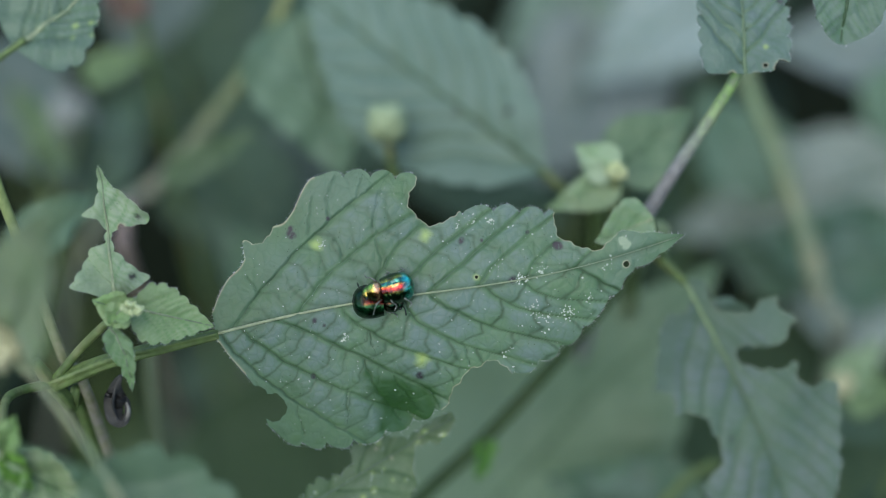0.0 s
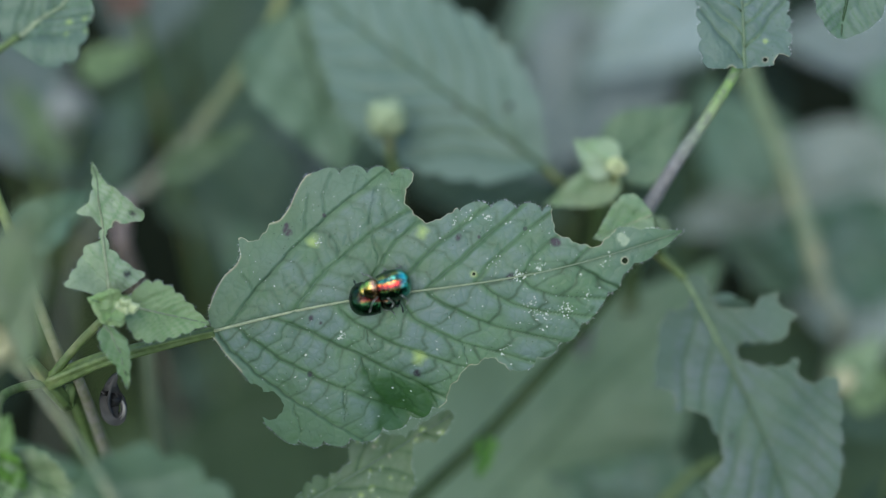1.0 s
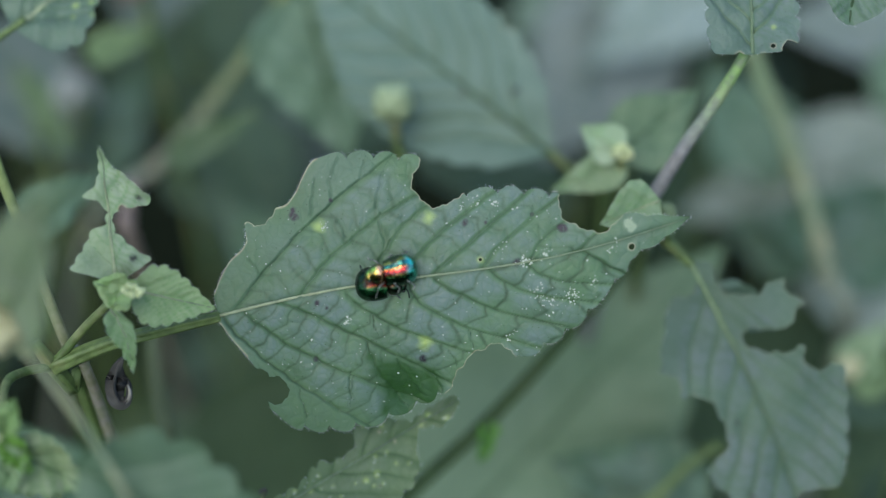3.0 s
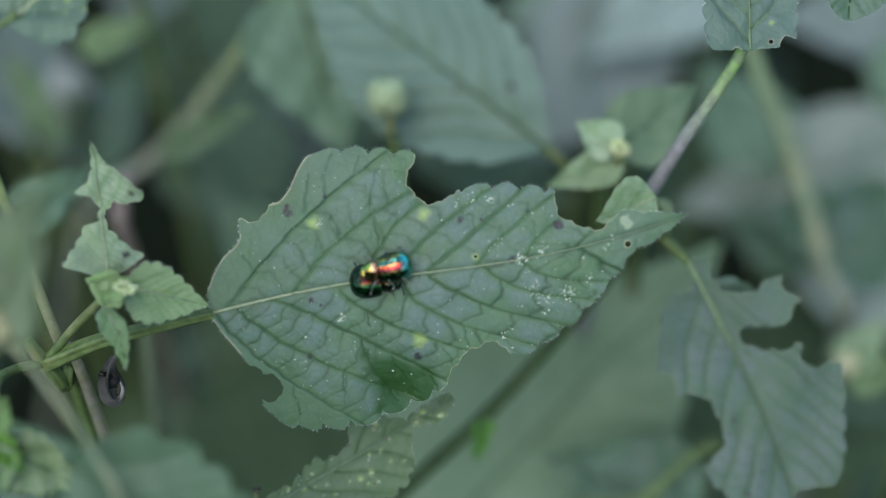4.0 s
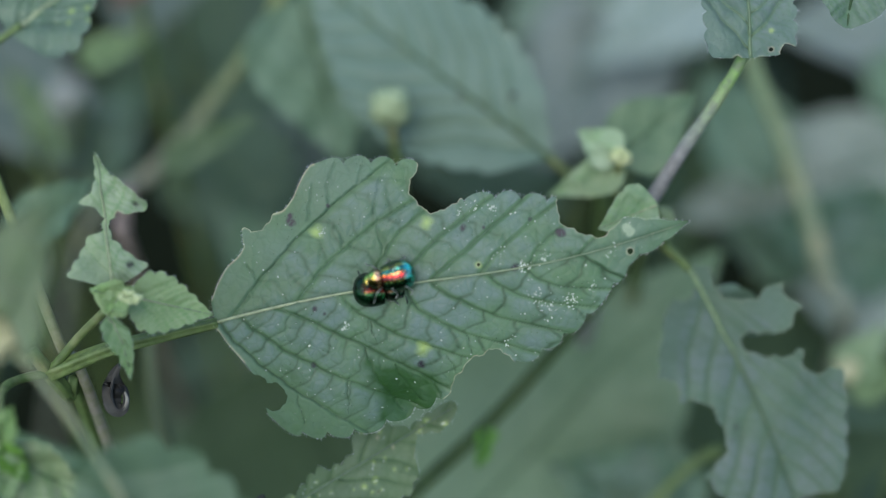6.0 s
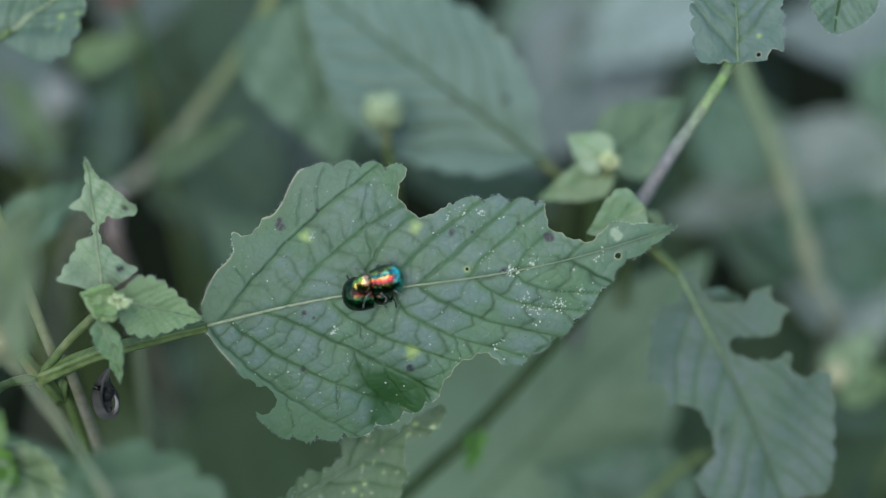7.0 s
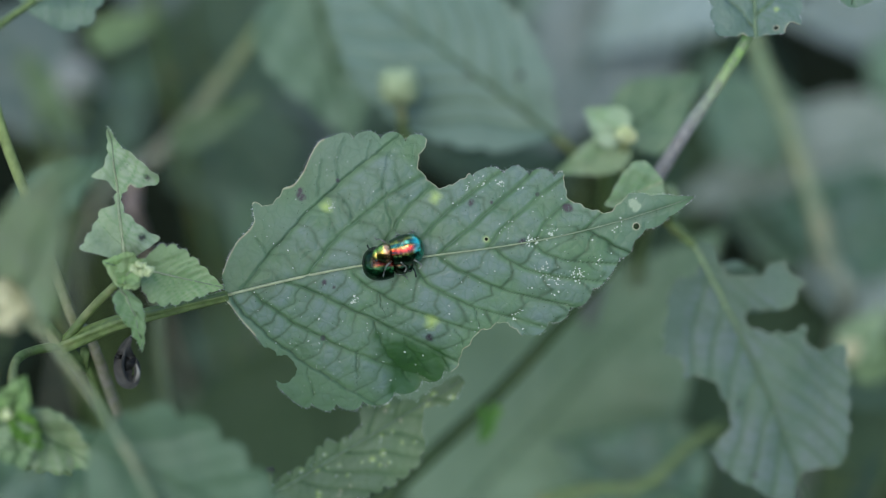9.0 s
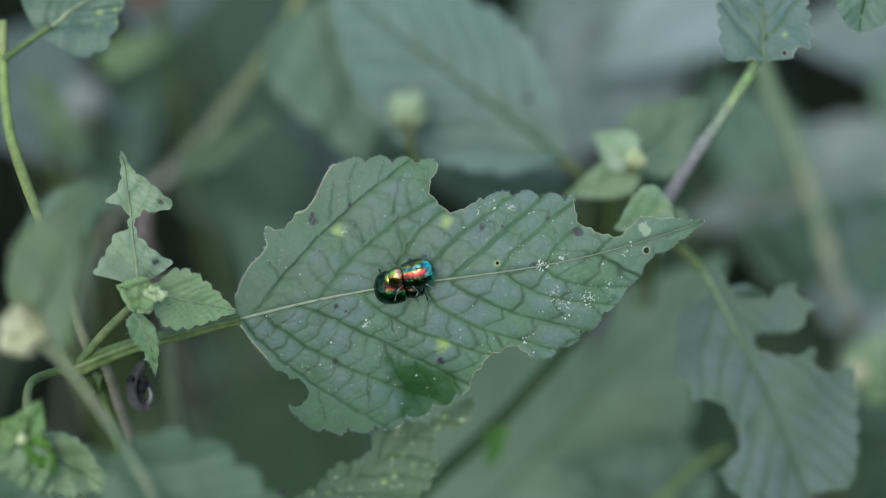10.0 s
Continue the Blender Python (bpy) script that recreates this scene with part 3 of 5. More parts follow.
def fringe(blade, face, count, length, seed):
    """Short white hairs along the rim of a blade."""
    rng = random.Random(seed)
    edges, top = face.rim
    edges = sorted(edges)
    centre = top.mean(axis=0)
    verts, faces = [], []
    for _ in range(count):
        a, b = rng.choice(edges)
        p = Vector(top[a]).lerp(Vector(top[b]), rng.random())
        e = (Vector(top[b]) - Vector(top[a])).normalized()
        out = Vector((e.y, -e.x, 0.2)).normalized()
        tip = p + (out + e * rng.uniform(-0.2, 0.9) + Vector((0, 0, rng.uniform(-0.1, 0.5)))).normalized() * length * rng.uniform(0.4, 1)
        w = e * 0.012
        k = len(verts)
        verts += [p - w, p + w, tip, p + Vector((0, 0, 0.06))]
        faces += [(k, k + 1, k + 2), (k + 1, k + 3, k + 2), (k + 3, k, k + 2)]
    ob = mesh_object("fringe_hairs", [v * MM for v in verts], faces, HAIR, blade, world_of(blade), smooth=False)
    tagged(ob, "short white hairs along the leaf rim", kind="stuff")


def flecks(blade, face, patches, spread, thick, seed):
    """Pale scales on a blade's face, scattered, and thick in patches."""
    rng = random.Random(seed)
    verts, faces = [], []
    places = [(rng.uniform(4, 70), rng.uniform(-20, 20)) for _ in range(spread * 2)]
    while len(places) < 2 * spread + thick:
        s, v, r = rng.choice(patches)
        places.append((s + rng.gauss(0, 0.6) * r, v + rng.gauss(0, 0.5) * r))
    for n, (s, v) in enumerate(places):
        if face.solid(s, v) < 0.5:
            continue
        r, k = rng.uniform(0.055, 0.14) * (0.8 if n < 2 * spread else 1) * (1 + 0.6 * (rng.random() < 0.15)), len(verts)
        top = face(s, v) + Vector((0, 0, 0.07))
        ring = [face(s + r * math.cos(a) * rng.uniform(0.4, 1.6), v + r * math.sin(a) * rng.uniform(0.4, 1.6)) for a in (0, 1.05, 2.1, 3.14, 4.2, 5.24)]
        verts += [top] + [p + Vector((0, 0, 0.03)) for p in ring]
        faces += [(k, k + 1 + i, k + 1 + (i + 1) % 6) for i in range(6)]
    ob = mesh_object("leaf_fleck", [p * MM for p in verts], faces, FLECK, blade, world_of(blade))
    tagged(ob, "tiny pale flecks scattered on the leaf", kind="stuff")


def leaf(parent, base, tip, width, mat, name="leaf", step=1.0, roll=0.0, label="", face=(0, 0, 1), ribs=None, veins=8, side=0.0, hairs=0, rib=(0.5, 0.12), **more):
    """A leaf of a plant, from base to tip on the slope; width: its greatest, or two outlines."""
    length = (Vector(tip) - Vector(base)).length
    if isinstance(width, (int, float)):
        up = low = tuple((t, w * width / 0.62) for t, w in OVATE)
    else:
        up, low = width
    verts, faces, marks, face_point = leaf_data(length, up, low, step, veins=veins, **more)
    ob = mesh_object(name, verts, faces, mat, parent, leaf_pose(base, tip, roll, face), marks, label)
    lean = more.get("lean", (1.15, 0.012))
    veins_of(ob, face_point, length, up, low, veins, lean, ribs or (RIB if mat in (YOUNG, YOUNG_WARM, BRACT, SPRIG, SPRIG_DIM) else RIB_DARK), RIB if mat in (YOUNG, YOUNG_WARM, BRACT, SPRIG, SPRIG_DIM) else RIB_BLUE if mat in (BLUE, FINE, DROOPING) else VEIN, rib=rib, side=side, seed=more.get("seed", 0), courses=more.get("courses"))
    if hairs:
        fringe(ob, face_point, hairs, 0.6, len(faces))
    return ob, face_point


def bud_data(radius, lobes, seed, size):
    """A cluster of small round buds."""
    rng = random.Random(seed)
    bm = bmesh.new()
    for i in range(lobes):
        a, h = i * 2.4, rng.uniform(-0.4, 1)
        r = radius * math.sqrt(max(0.05, 1 - 0.6 * h * h)) * rng.uniform(0.3, 0.8)
        bmesh.ops.create_icosphere(bm, subdivisions=2, radius=size * rng.uniform(0.7, 1.2),
                                   matrix=Matrix.Translation((r * math.cos(a), r * math.sin(a), h * radius * 0.7)) @ Matrix.Diagonal((1, 1, 1.35, 1)))
    return bm


def bud(parent, at, radius, mat, lobes=9, seed=1, name="flower_bud", size=0.45, label=""):
    bm = bud_data(radius * MM, lobes, seed, radius * size * MM)
    me = bpy.data.meshes.new(name)
    bm.to_mesh(me)
    bm.free()
    me.shade_smooth()
    me.materials.append(mat)
    ob = new(name, me)
    place(ob, parent, BOARD @ Matrix.Translation(Vector(at) * MM))
    if label:
        ob["label"] = label
    return ob


# ---- the ground ----
def ground():
    bm = bmesh.new()
    bmesh.ops.create_grid(bm, x_segments=80, y_segments=80, size=1)
    for v in bm.verts:
        r = max(abs(v.co.x), abs(v.co.y))
        k = 1.2 * r if r < 0.6 else 0.72 + (r - 0.6) ** 3 * 1500
        f = k / max(r, 1e-6)
        v.co.x, v.co.y = v.co.x * f, v.co.y * f + 0.5
        v.co.z = 0.012 * noise.noise(v.co * 9) + 0.02 * noise.noise(v.co * 2)
    me = bpy.data.meshes.new("ground")
    bm.to_mesh(me)
    bm.free()
    me.shade_smooth()
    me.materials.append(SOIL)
    tagged(new("ground", me), "dark soil under the weeds, the thicket's shade in its colour", "ground", kind="structure")


ground()


def root_of(p, drift=(0, 0)):
    w = spot(p)
    return (w.x + drift[0], w.y + drift[1], 0)


# ---- the weed with the grazed leaf ----
def main_weed():
    node_at = (-62.5, -21.3, -4.0)
    weed = thing("weed_plant", root_of(node_at, (-0.02, 0.05)), "green weed with a toothed, insect-eaten leaf in front", "plant", "weeds")
    # the leaf on which the beetles sit
    b, e = (-35.2, -12.9, 0.0), (38.3, 2.8, -0.0)
    up = ((0, 3.6), (0.013, 5.3), (0.041, 8.0), (0.087, 10.9), (0.0885, 13.6), (0.144, 15.1), (0.177, 15.3), (0.205, 16.9), (0.228, 19.3), (0.246, 20.9), (0.262, 21.7), (0.3, 21.7), (0.36, 21.0), (0.415, 20.0), (0.47, 18.6), (0.54, 12.3), (0.64, 10.9), (0.7, 9.4), (0.735, 8.6), (0.76, 6), (0.80, 4), (0.862, 2.9), (0.93, 1.5), (1, 0))
    low = ((0, 1.3), (0.015, 3.8), (0.036, 6.6), (0.05, 9.0), (0.06, 16.2), (0.13, 20.2), (0.24, 21.2), (0.38, 19.3), (0.42, 18.4), (0.62, 14.9), (0.68, 13.4), (0.76, 10.4), (0.8, 7.9), (0.845, 5.8), (0.86, 4.0), (0.927, 2.5), (1, 0))
    # its side veins and their twigs: start, slope and curve, and how far they run from the midrib
    up_veins = [(2.25, 1.085, 0.022, 0.6, 16.7), (13.06, 0.893, 0.0566, 0.1, 12.6), (25.17, 0.157, 0.0685, 1.1, 11.2), (28.69, 0.905, 0.0506, 0.4, 12.2), (33.97, 1.557, 0.0034, 0.1, 10.7), (41.62, 0.901, 0.079, 0.2, 8.3), (49.28, 0.443, 0.1709, 0.2, 5.4), (57.13, 1.63, 0.0, 0.1, 1.6)]
    up_twigs = [(30.83, -1.448, 0.0521, 14.3, 20.3), (33.57, -1.104, 0.0515, 11.4, 17.2), (16.05, 0.585, 0.0, 16.0, 19.4), (13.59, 0.295, 0.0, 12.0, 17.6), (25.31, -0.409, 0.0, 7.7, 10.8), (9.05, -0.348, 0.0, 4.7, 7.5), (27.3, 0.038, 0.0, 4.4, 10.7)]
    low_veins = [(0.19, 0.471, 0.0169, 1.0, 17.7), (3.75, 0.603, 0.0319, 0.6, 16.6), (9.63, 1.386, -0.0023, 0.8, 16.8), (19.75, 0.405, 0.0747, 4.1, 12.8), (29.89, -0.111, 0.1116, 1.4, 10.4), (33.75, 0.77, 0.0851, 0.6, 10.0), (42.98, 0.232, 0.1887, 0.1, 7.2), (49.02, -0.065, 0.3181, 0.3, 5.2), (57.46, 1.125, 0.0, 0.1, 3.7)]
    low_twigs = [(24.28, -0.557, 0.0306, 9.3, 19.8), (33.09, -1.261, 0.0542, 12.3, 19.2), (24.6, 0.379, 0.0, 15.0, 18.7), (21.14, -0.232, 0.0, 13.3, 17.5), (10.02, -0.025, 0.0, 14.3, 19.1), (36.29, 0.138, 0.0, 8.7, 12.2), (31.32, 0.228, 0.0, 12.1, 14.7), (22.86, 0.103, 0.0, 5.0, 7.3)]
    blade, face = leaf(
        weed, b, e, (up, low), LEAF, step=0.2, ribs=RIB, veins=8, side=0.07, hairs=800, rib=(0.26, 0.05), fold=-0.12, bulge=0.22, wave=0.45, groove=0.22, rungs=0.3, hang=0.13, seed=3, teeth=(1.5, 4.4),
        label="broad toothed green leaf with bitten edges and purple scars", bow=-0.9,
        courses=(up_veins, up_twigs, low_veins, low_twigs),
        plain_base=0.25, dry_base=(20.0, 3.0),
        bites=[(9.0, 15.9, 2.9), (37.8, 14.5, 3.96), (40.8, 17.1, 5.22), (61.2, 6.9, 5.6), (39.7, -21.1, 7.74), (40.8, -15.5, 3.1), (5.7, -13.1, 2.3, 0), (3.2, -11.2, 2.3, 0), (6.9, -12.6, 1.0, 0)],
        holes=[(65.2, -2.3, 0.49), (41.8, 1.1, 0.27)],
        spots=[(18.1, 11.1, 1.17), (35.3, 9.2, 1.12), (30.6, -9.9, 1.28), (41.8, 1.1, 0.63)],
        windows=[(65.4, 1.3, 0.75), (65.8, 0.6, 0.7)],
        scars=[(14.5, 13.3, 0.88), (14.6, 14.3, 0.63), (40.6, 7.2, 0.63), (13.2, -9.4, 0.54), (29.8, -12.3, 0.72), (55.3, 3.1, 0.99), (47.3, -0.4, 0.72), (15.4, -0.7, 0.54), (43.8, 6.6, 0.36), (20.7, 14.8, 0.36), (51.1, 6.2, 0.36), (16.7, -1.7, 0.36)],
        shade_patch=[(21.6, -10.4, 1.2), (23.2, -12.8, 2.0), (25.7, -13.9, 2.0), (24.1, -17.0, 2.6), (27.1, -15.9, 2.6), (26.4, -18.8, 2.4), (30.3, -15.6, 1.6), (30.4, -17.9, 1.8), (22.6, -19.8, 1.6), (28.6, -19.6, 1.8), (25.2, -20.6, 1.8)],
        dents=[(26.2, -18.7, 5.4, 3.0)])
    flecks(blade, face, [(45.0, 2.5, 1.3), (48.6, -0.5, 1.0), (48.9, -0.6, 1.0), (51.9, 0.0, 0.8), (58.6, -5.9, 0.8), (55.1, -7.7, 1.0), (50.5, -8.0, 1.7), (49.6, -5.6, 1.5), (54.3, -7.1, 1.8), (43.8, -11.5, 1.4),
                        (43.0, 10.4, 1.1), (40.6, 9.6, 0.7), (45.6, 9.4, 0.6), (19.0, 11.2, 0.8), (62.2, -1.8, 0.9), (19.7, -4.2, 0.6)], 170, 250, 7)
    # stalks
    stalk("petiole", [(-35.0, -13.0, -0.3), (-43.0, -14.9, -1.0), (-53.3, -17.6, -3.0), (-62.5, -21.3, -4.0)], [0.8, 0.95, 1.2, 1.4], STALK, weed, "ridged green leaf stalk", 30, 8, 0.12, 0.14)
    stalk("side_shoot", [(-62.5, -21.3, -4.0), (-57.6, -15.7, -2.0), (-51.8, -10.7, 2.0)], [0.85, 0.75, 0.7], STALK, weed, "slender green side shoot")
    stalk("main_stem", [(-64.9, -17.5, -2.0), node_at, (-60.4, -25.2, -8.0), (-59.9, -31.3, -22.0)] + to_ground((-59.9, -31.3, -22.0), (-0.02, 0.03)), [0.9, 1.2, 1.2, 1.3, 1.5, 1.8], STALK, weed, "ribbed green main stem", 30, 6, 0.12, 0.12)
    stalk("side_stem", [(-62.5, -21.3, -4.0), (-66.1, -21.9, -0.0), (-66.8, -23.4, 8.0), (-63.6, -29.3, 21.0)], [0.8, 0.75, 0.65], STALK, weed)
    # the small shoot beside the leaf
    up = ((0, 0.6), (0.05, 3.0), (0.12, 6.3), (0.2, 5.2), (0.3, 3.9), (0.38, 2.9), (0.405, 2.4), (0.42, 0.4), (0.5, 0.4), (0.58, 0.8), (0.64, 3.3), (0.68, 2.3), (0.74, 1.0), (0.85, 0.7), (0.93, 0.5), (1, 0))
    low = ((0, 0.6), (0.06, 3.4), (0.13, 5.6), (0.2, 4.0), (0.3, 1.9), (0.4, 0.5), (0.5, 0.4), (0.53, 6.4), (0.6, 6.4), (0.66, 5.2), (0.74, 3.8), (0.82, 2.0), (0.88, 0.8), (0.94, 0.5), (1, 0))
    leaf(weed, (-50.6, -7.4, 4.0), (-53.0, 13.5, 4.0), (up, low), YOUNG, step=0.33, seed=5, veins=6, hairs=90, ribs=RIB, rib=(0.36, 0.1), fold=0.22, bulge=0.12, groove=0.12, wave=1.2, teeth=(0.7, 1.9), side=0.05, rag=0.25,
         label="small ragged young leaf eaten through to its midrib", bites=[(10.4, -5.0, 0.8), (10.9, -2.4, 0.6), (15.9, 3.1, 0.9), (8.9, 2.9, 0.6, 0), (16.4, -3.9, 0.7, 0)], dents=[(11.9, -6.3, 1.8, 2.2), (20.5, 0.3, 1.6, -1.5), (2.9, -5.6, 1.6, 0.8)],
         scars=[(3.2, -3.3, 0.63), (12.4, -4.9, 0.54)])
    leaf(weed, (-47.9, -8.7, 5.0), (-35.0, -11.7, 3.0), 9.2, YOUNG_WARM, step=0.35, seed=8, veins=8, hairs=150, rib=(0.25, 0.08), fold=0.12, bulge=0.16, groove=0.2, wave=0.3, side=0.05, teeth=(0.9, 1.8), label="small pointed bright green leaf")
    leaf(weed, (-50.8, -11.8, 7.0), (-47.6, -21.9, 6.0), 3.9, YOUNG_WARM, step=0.35, seed=9, veins=6, hairs=60, rib=(0.22, 0.08), fold=0.3, bulge=0.1, wave=0.6, bow=0.9, teeth=(0.4, 2.0), roll=10, label="small leaf hanging from the shoot")
    leaf(weed, (-48.5, -9.3, 6.0), (-53.6, -7.5, 7.0), 5.6, BRACT, step=0.35, seed=11, veins=5, rib=(0.22, 0.08), fold=0.2, bulge=0.2, wave=0.4, teeth=(0.3, 1.6), roll=0, label="tiny leaf round the buds")
    leaf(weed, (-50.0, -9.9, 8.0), (-46.3, -7.1, 9.0), 4.2, BRACT, step=0.3, seed=12, veins=4, rib=(0.2, 0.08), fold=0.3, teeth=(0.2, 1.4))
    bud(weed, (-47.5, -8.7, 8.0), 1.5, BUD, 26, 3, size=0.28, label="cream flower buds")
    bud(weed, (-46.2, -8.9, 8.0), 1.0, BUD, 12, 6, size=0.4)
    leaf(weed, (-48.5, -9.0, 8.0), (-50.9, -12.0, 7.0), 4.4, BRACT, step=0.3, seed=13, veins=4, rib=(0.2, 0.08), fold=0.25, teeth=(0.25, 1.4))
    # withered leaf scrap, rolled into a loop
    stalk("withered_leaf", [(-51.6, -20.0, -5.0), (-52.4, -21.2, -6.0), (-53.0, -22.8, -6.4), (-53.1, -25.0, -6.0), (-52.4, -26.7, -6.2), (-51.4, -27.2, -6.0), (-50.8, -26.0, -6.2), (-51.0, -24.2, -6.4), (-52.0, -23.0, -6.4)], [0.25, 0.5, 0.85, 1.0, 0.8, 0.5, 0.35, 0.3, 0.25], DEAD, weed, "grey withered leaf rolled into a loop", 14, 8, 2.6)
    stalk("dry_rim", [(-51.2, -27.2, -5.8), (-50.6, -26.5, -5.6), (-50.4, -25.4, -5.4), (-50.8, -24.3, -5.6)], [0.3, 0.38, 0.3, 0.12], DEAD_PALE, weed, "pale dry leaf edge", 8, 6, 0.8)
    # lower sprig at the side stem
    sprig = (((-63.5, -29.1, 22.0), (-61.1, -23.6, 23.0), 4.6, FRESH), ((-63.3, -29.5, 22.0), (-59.2, -35.3, 20.0), 4.0, LIME), ((-63.5, -31.1, 19.0), (-51.8, -38.9, 13.0), 8.5, DULL_PALE),
             ((-64.4, -30.9, 21.0), (-62.2, -38.3, 19.0), 7.5, DULL_PALE), ((-64.0, -29.6, 23.0), (-67.4, -26.7, 23.0), 5.0, FRESH), ((-64.5, -30.5, 22.0), (-68.5, -34.3, 22.0), 6.0, DULL_PALE), ((-63.7, -32.6, 15.0), (-57.5, -40.6, 9.0), 8.0, DULL_PALE))
    for i, (p, q, w, mat) in enumerate(sprig):
        leaf(weed, p, q, w, mat, step=0.4, seed=20 + i, veins=6, rib=(0.2, 0.08), fold=0.25, wave=0.9, bulge=0.08, groove=0.1, teeth=(0.7, 2.0))
    bud(weed, (-63.7, -29.6, 23.0), 0.9, BUD, 9, 9)
    return blade, face


blade, blade_face = main_weed()


# ---- the weed in front, out of focus ----
def front_weed():
    w = thing("weed_plant", root_of((-16.3, -94.2, 12.0), (0.0, 0.0)), "green weed with flower buds close to the lens", "plant", "weeds")
    stalk("main_stem", [*[(-60.0, -12.2, 36.0), (-52.9, -18.9, 38.0), (-45.5, -29.0, 38.0), (-39.9, -39.8, 36.0), (-31.7, -60.4, 24.0), (-16.3, -94.2, 12.0)]] + to_ground((-16.3, -94.2, 12.0)), [0.45, 0.47, 0.5, 0.58, 0.9, 1.3, 1.5, 1.6, 1.6], STALK_FRONT, w, "pale green stem")
    bud(w, (-60.0, -13.4, 36.0), 3.4, BUD_DULL, 16, 5, label="pale yellow and pinkish flower buds")
    bud(w, (-61.6, -15.4, 34.0), 1.6, BUD_PINK, 7, 7)
    bud(w, (-61.1, -14.2, 28.0), 1.8, BUD, 8, 6)
    stalk("side_shoot", [(-58.6, -18.5, 22.0), (-60.6, -9.3, 24.0), (-62.6, -2.0, 24.0)], [0.6, 0.5, 0.5], STALK, w)
    leaf(w, (-49.1, -32.3, 34.0), (-14.8, -48.9, 30.0), 19, FRONT, step=0.5, seed=31, veins=8, fold=0.10, wave=1.3, bulge=0.3, groove=0.12, teeth=(2.2, 5.6), label="broad toothed green leaf", rib=(0.25, 0.1))
    leaf(w, (-62.1, -14.1, 26.0), (-39.1, 6.7, 85.0), 15, DULL_PALE, step=1.0, seed=33, veins=7, fold=0.1, wave=1.0, teeth=(1.0, 4.0), roll=-15)
    # a tall stem beside it with a leaf at its top
    w2 = thing("weed_plant", root_of((-56.6, -30.0, -14.0), (0, 0.02)), "thin-stemmed weed with a leaf at its top", "plant", "weeds")
    stalk("main_stem", [(-69.3, 32.8, 14.0), (-69.4, 26.9, 13.0), (-69.2, 16.0, 10.0), (-66.5, 2.2, 2.0), (-64.5, -8.7, -6.0), (-61.4, -18.9, -10.0), (-57.1, -30.2, -16.0)] + to_ground((-57.1, -30.2, -16.0), (0, 0.02)), [0.7, 0.75, 0.85, 0.9, 0.9, 0.9, 1.0, 1.2, 1.5], STALK_GREY_GREEN, w2, "thin stem, green above and dull purple below", steps=8)
    stalk("petiole", [(-68.5, 26.6, 16.0), (-66.0, 28.8, 15.0), (-62.0, 31.9, 14.0)], [0.6, 0.55, 0.5], STALK, w2)
    leaf(w2, (-63.7, 30.6, 14.0), (-50.7, 42.0, 9.0), 17, FINE, step=0.35, seed=41, veins=7, fold=0.1, wave=0.9, bulge=0.3, teeth=(1.1, 3.6), ribs=RIB, side=0.12, spots=[(9.0, -3.4, 0.6), (11.2, -4.4, 0.5), (7.4, -4.8, 0.5), (9.9, -6.3, 0.4)], label="toothed green leaf", roll=-10,
         bites=[(13.4, -6.7, 1.98), (9.3, -10.3, 1.8)])


STALK_GREY_GREEN = stem_material("two_tone_stalk", (0.15, 0.22, 0.06), (0.16, 0.13, 0.14))
front_weed()


# ---- the weeds beside and behind ----
SWAYING = {}


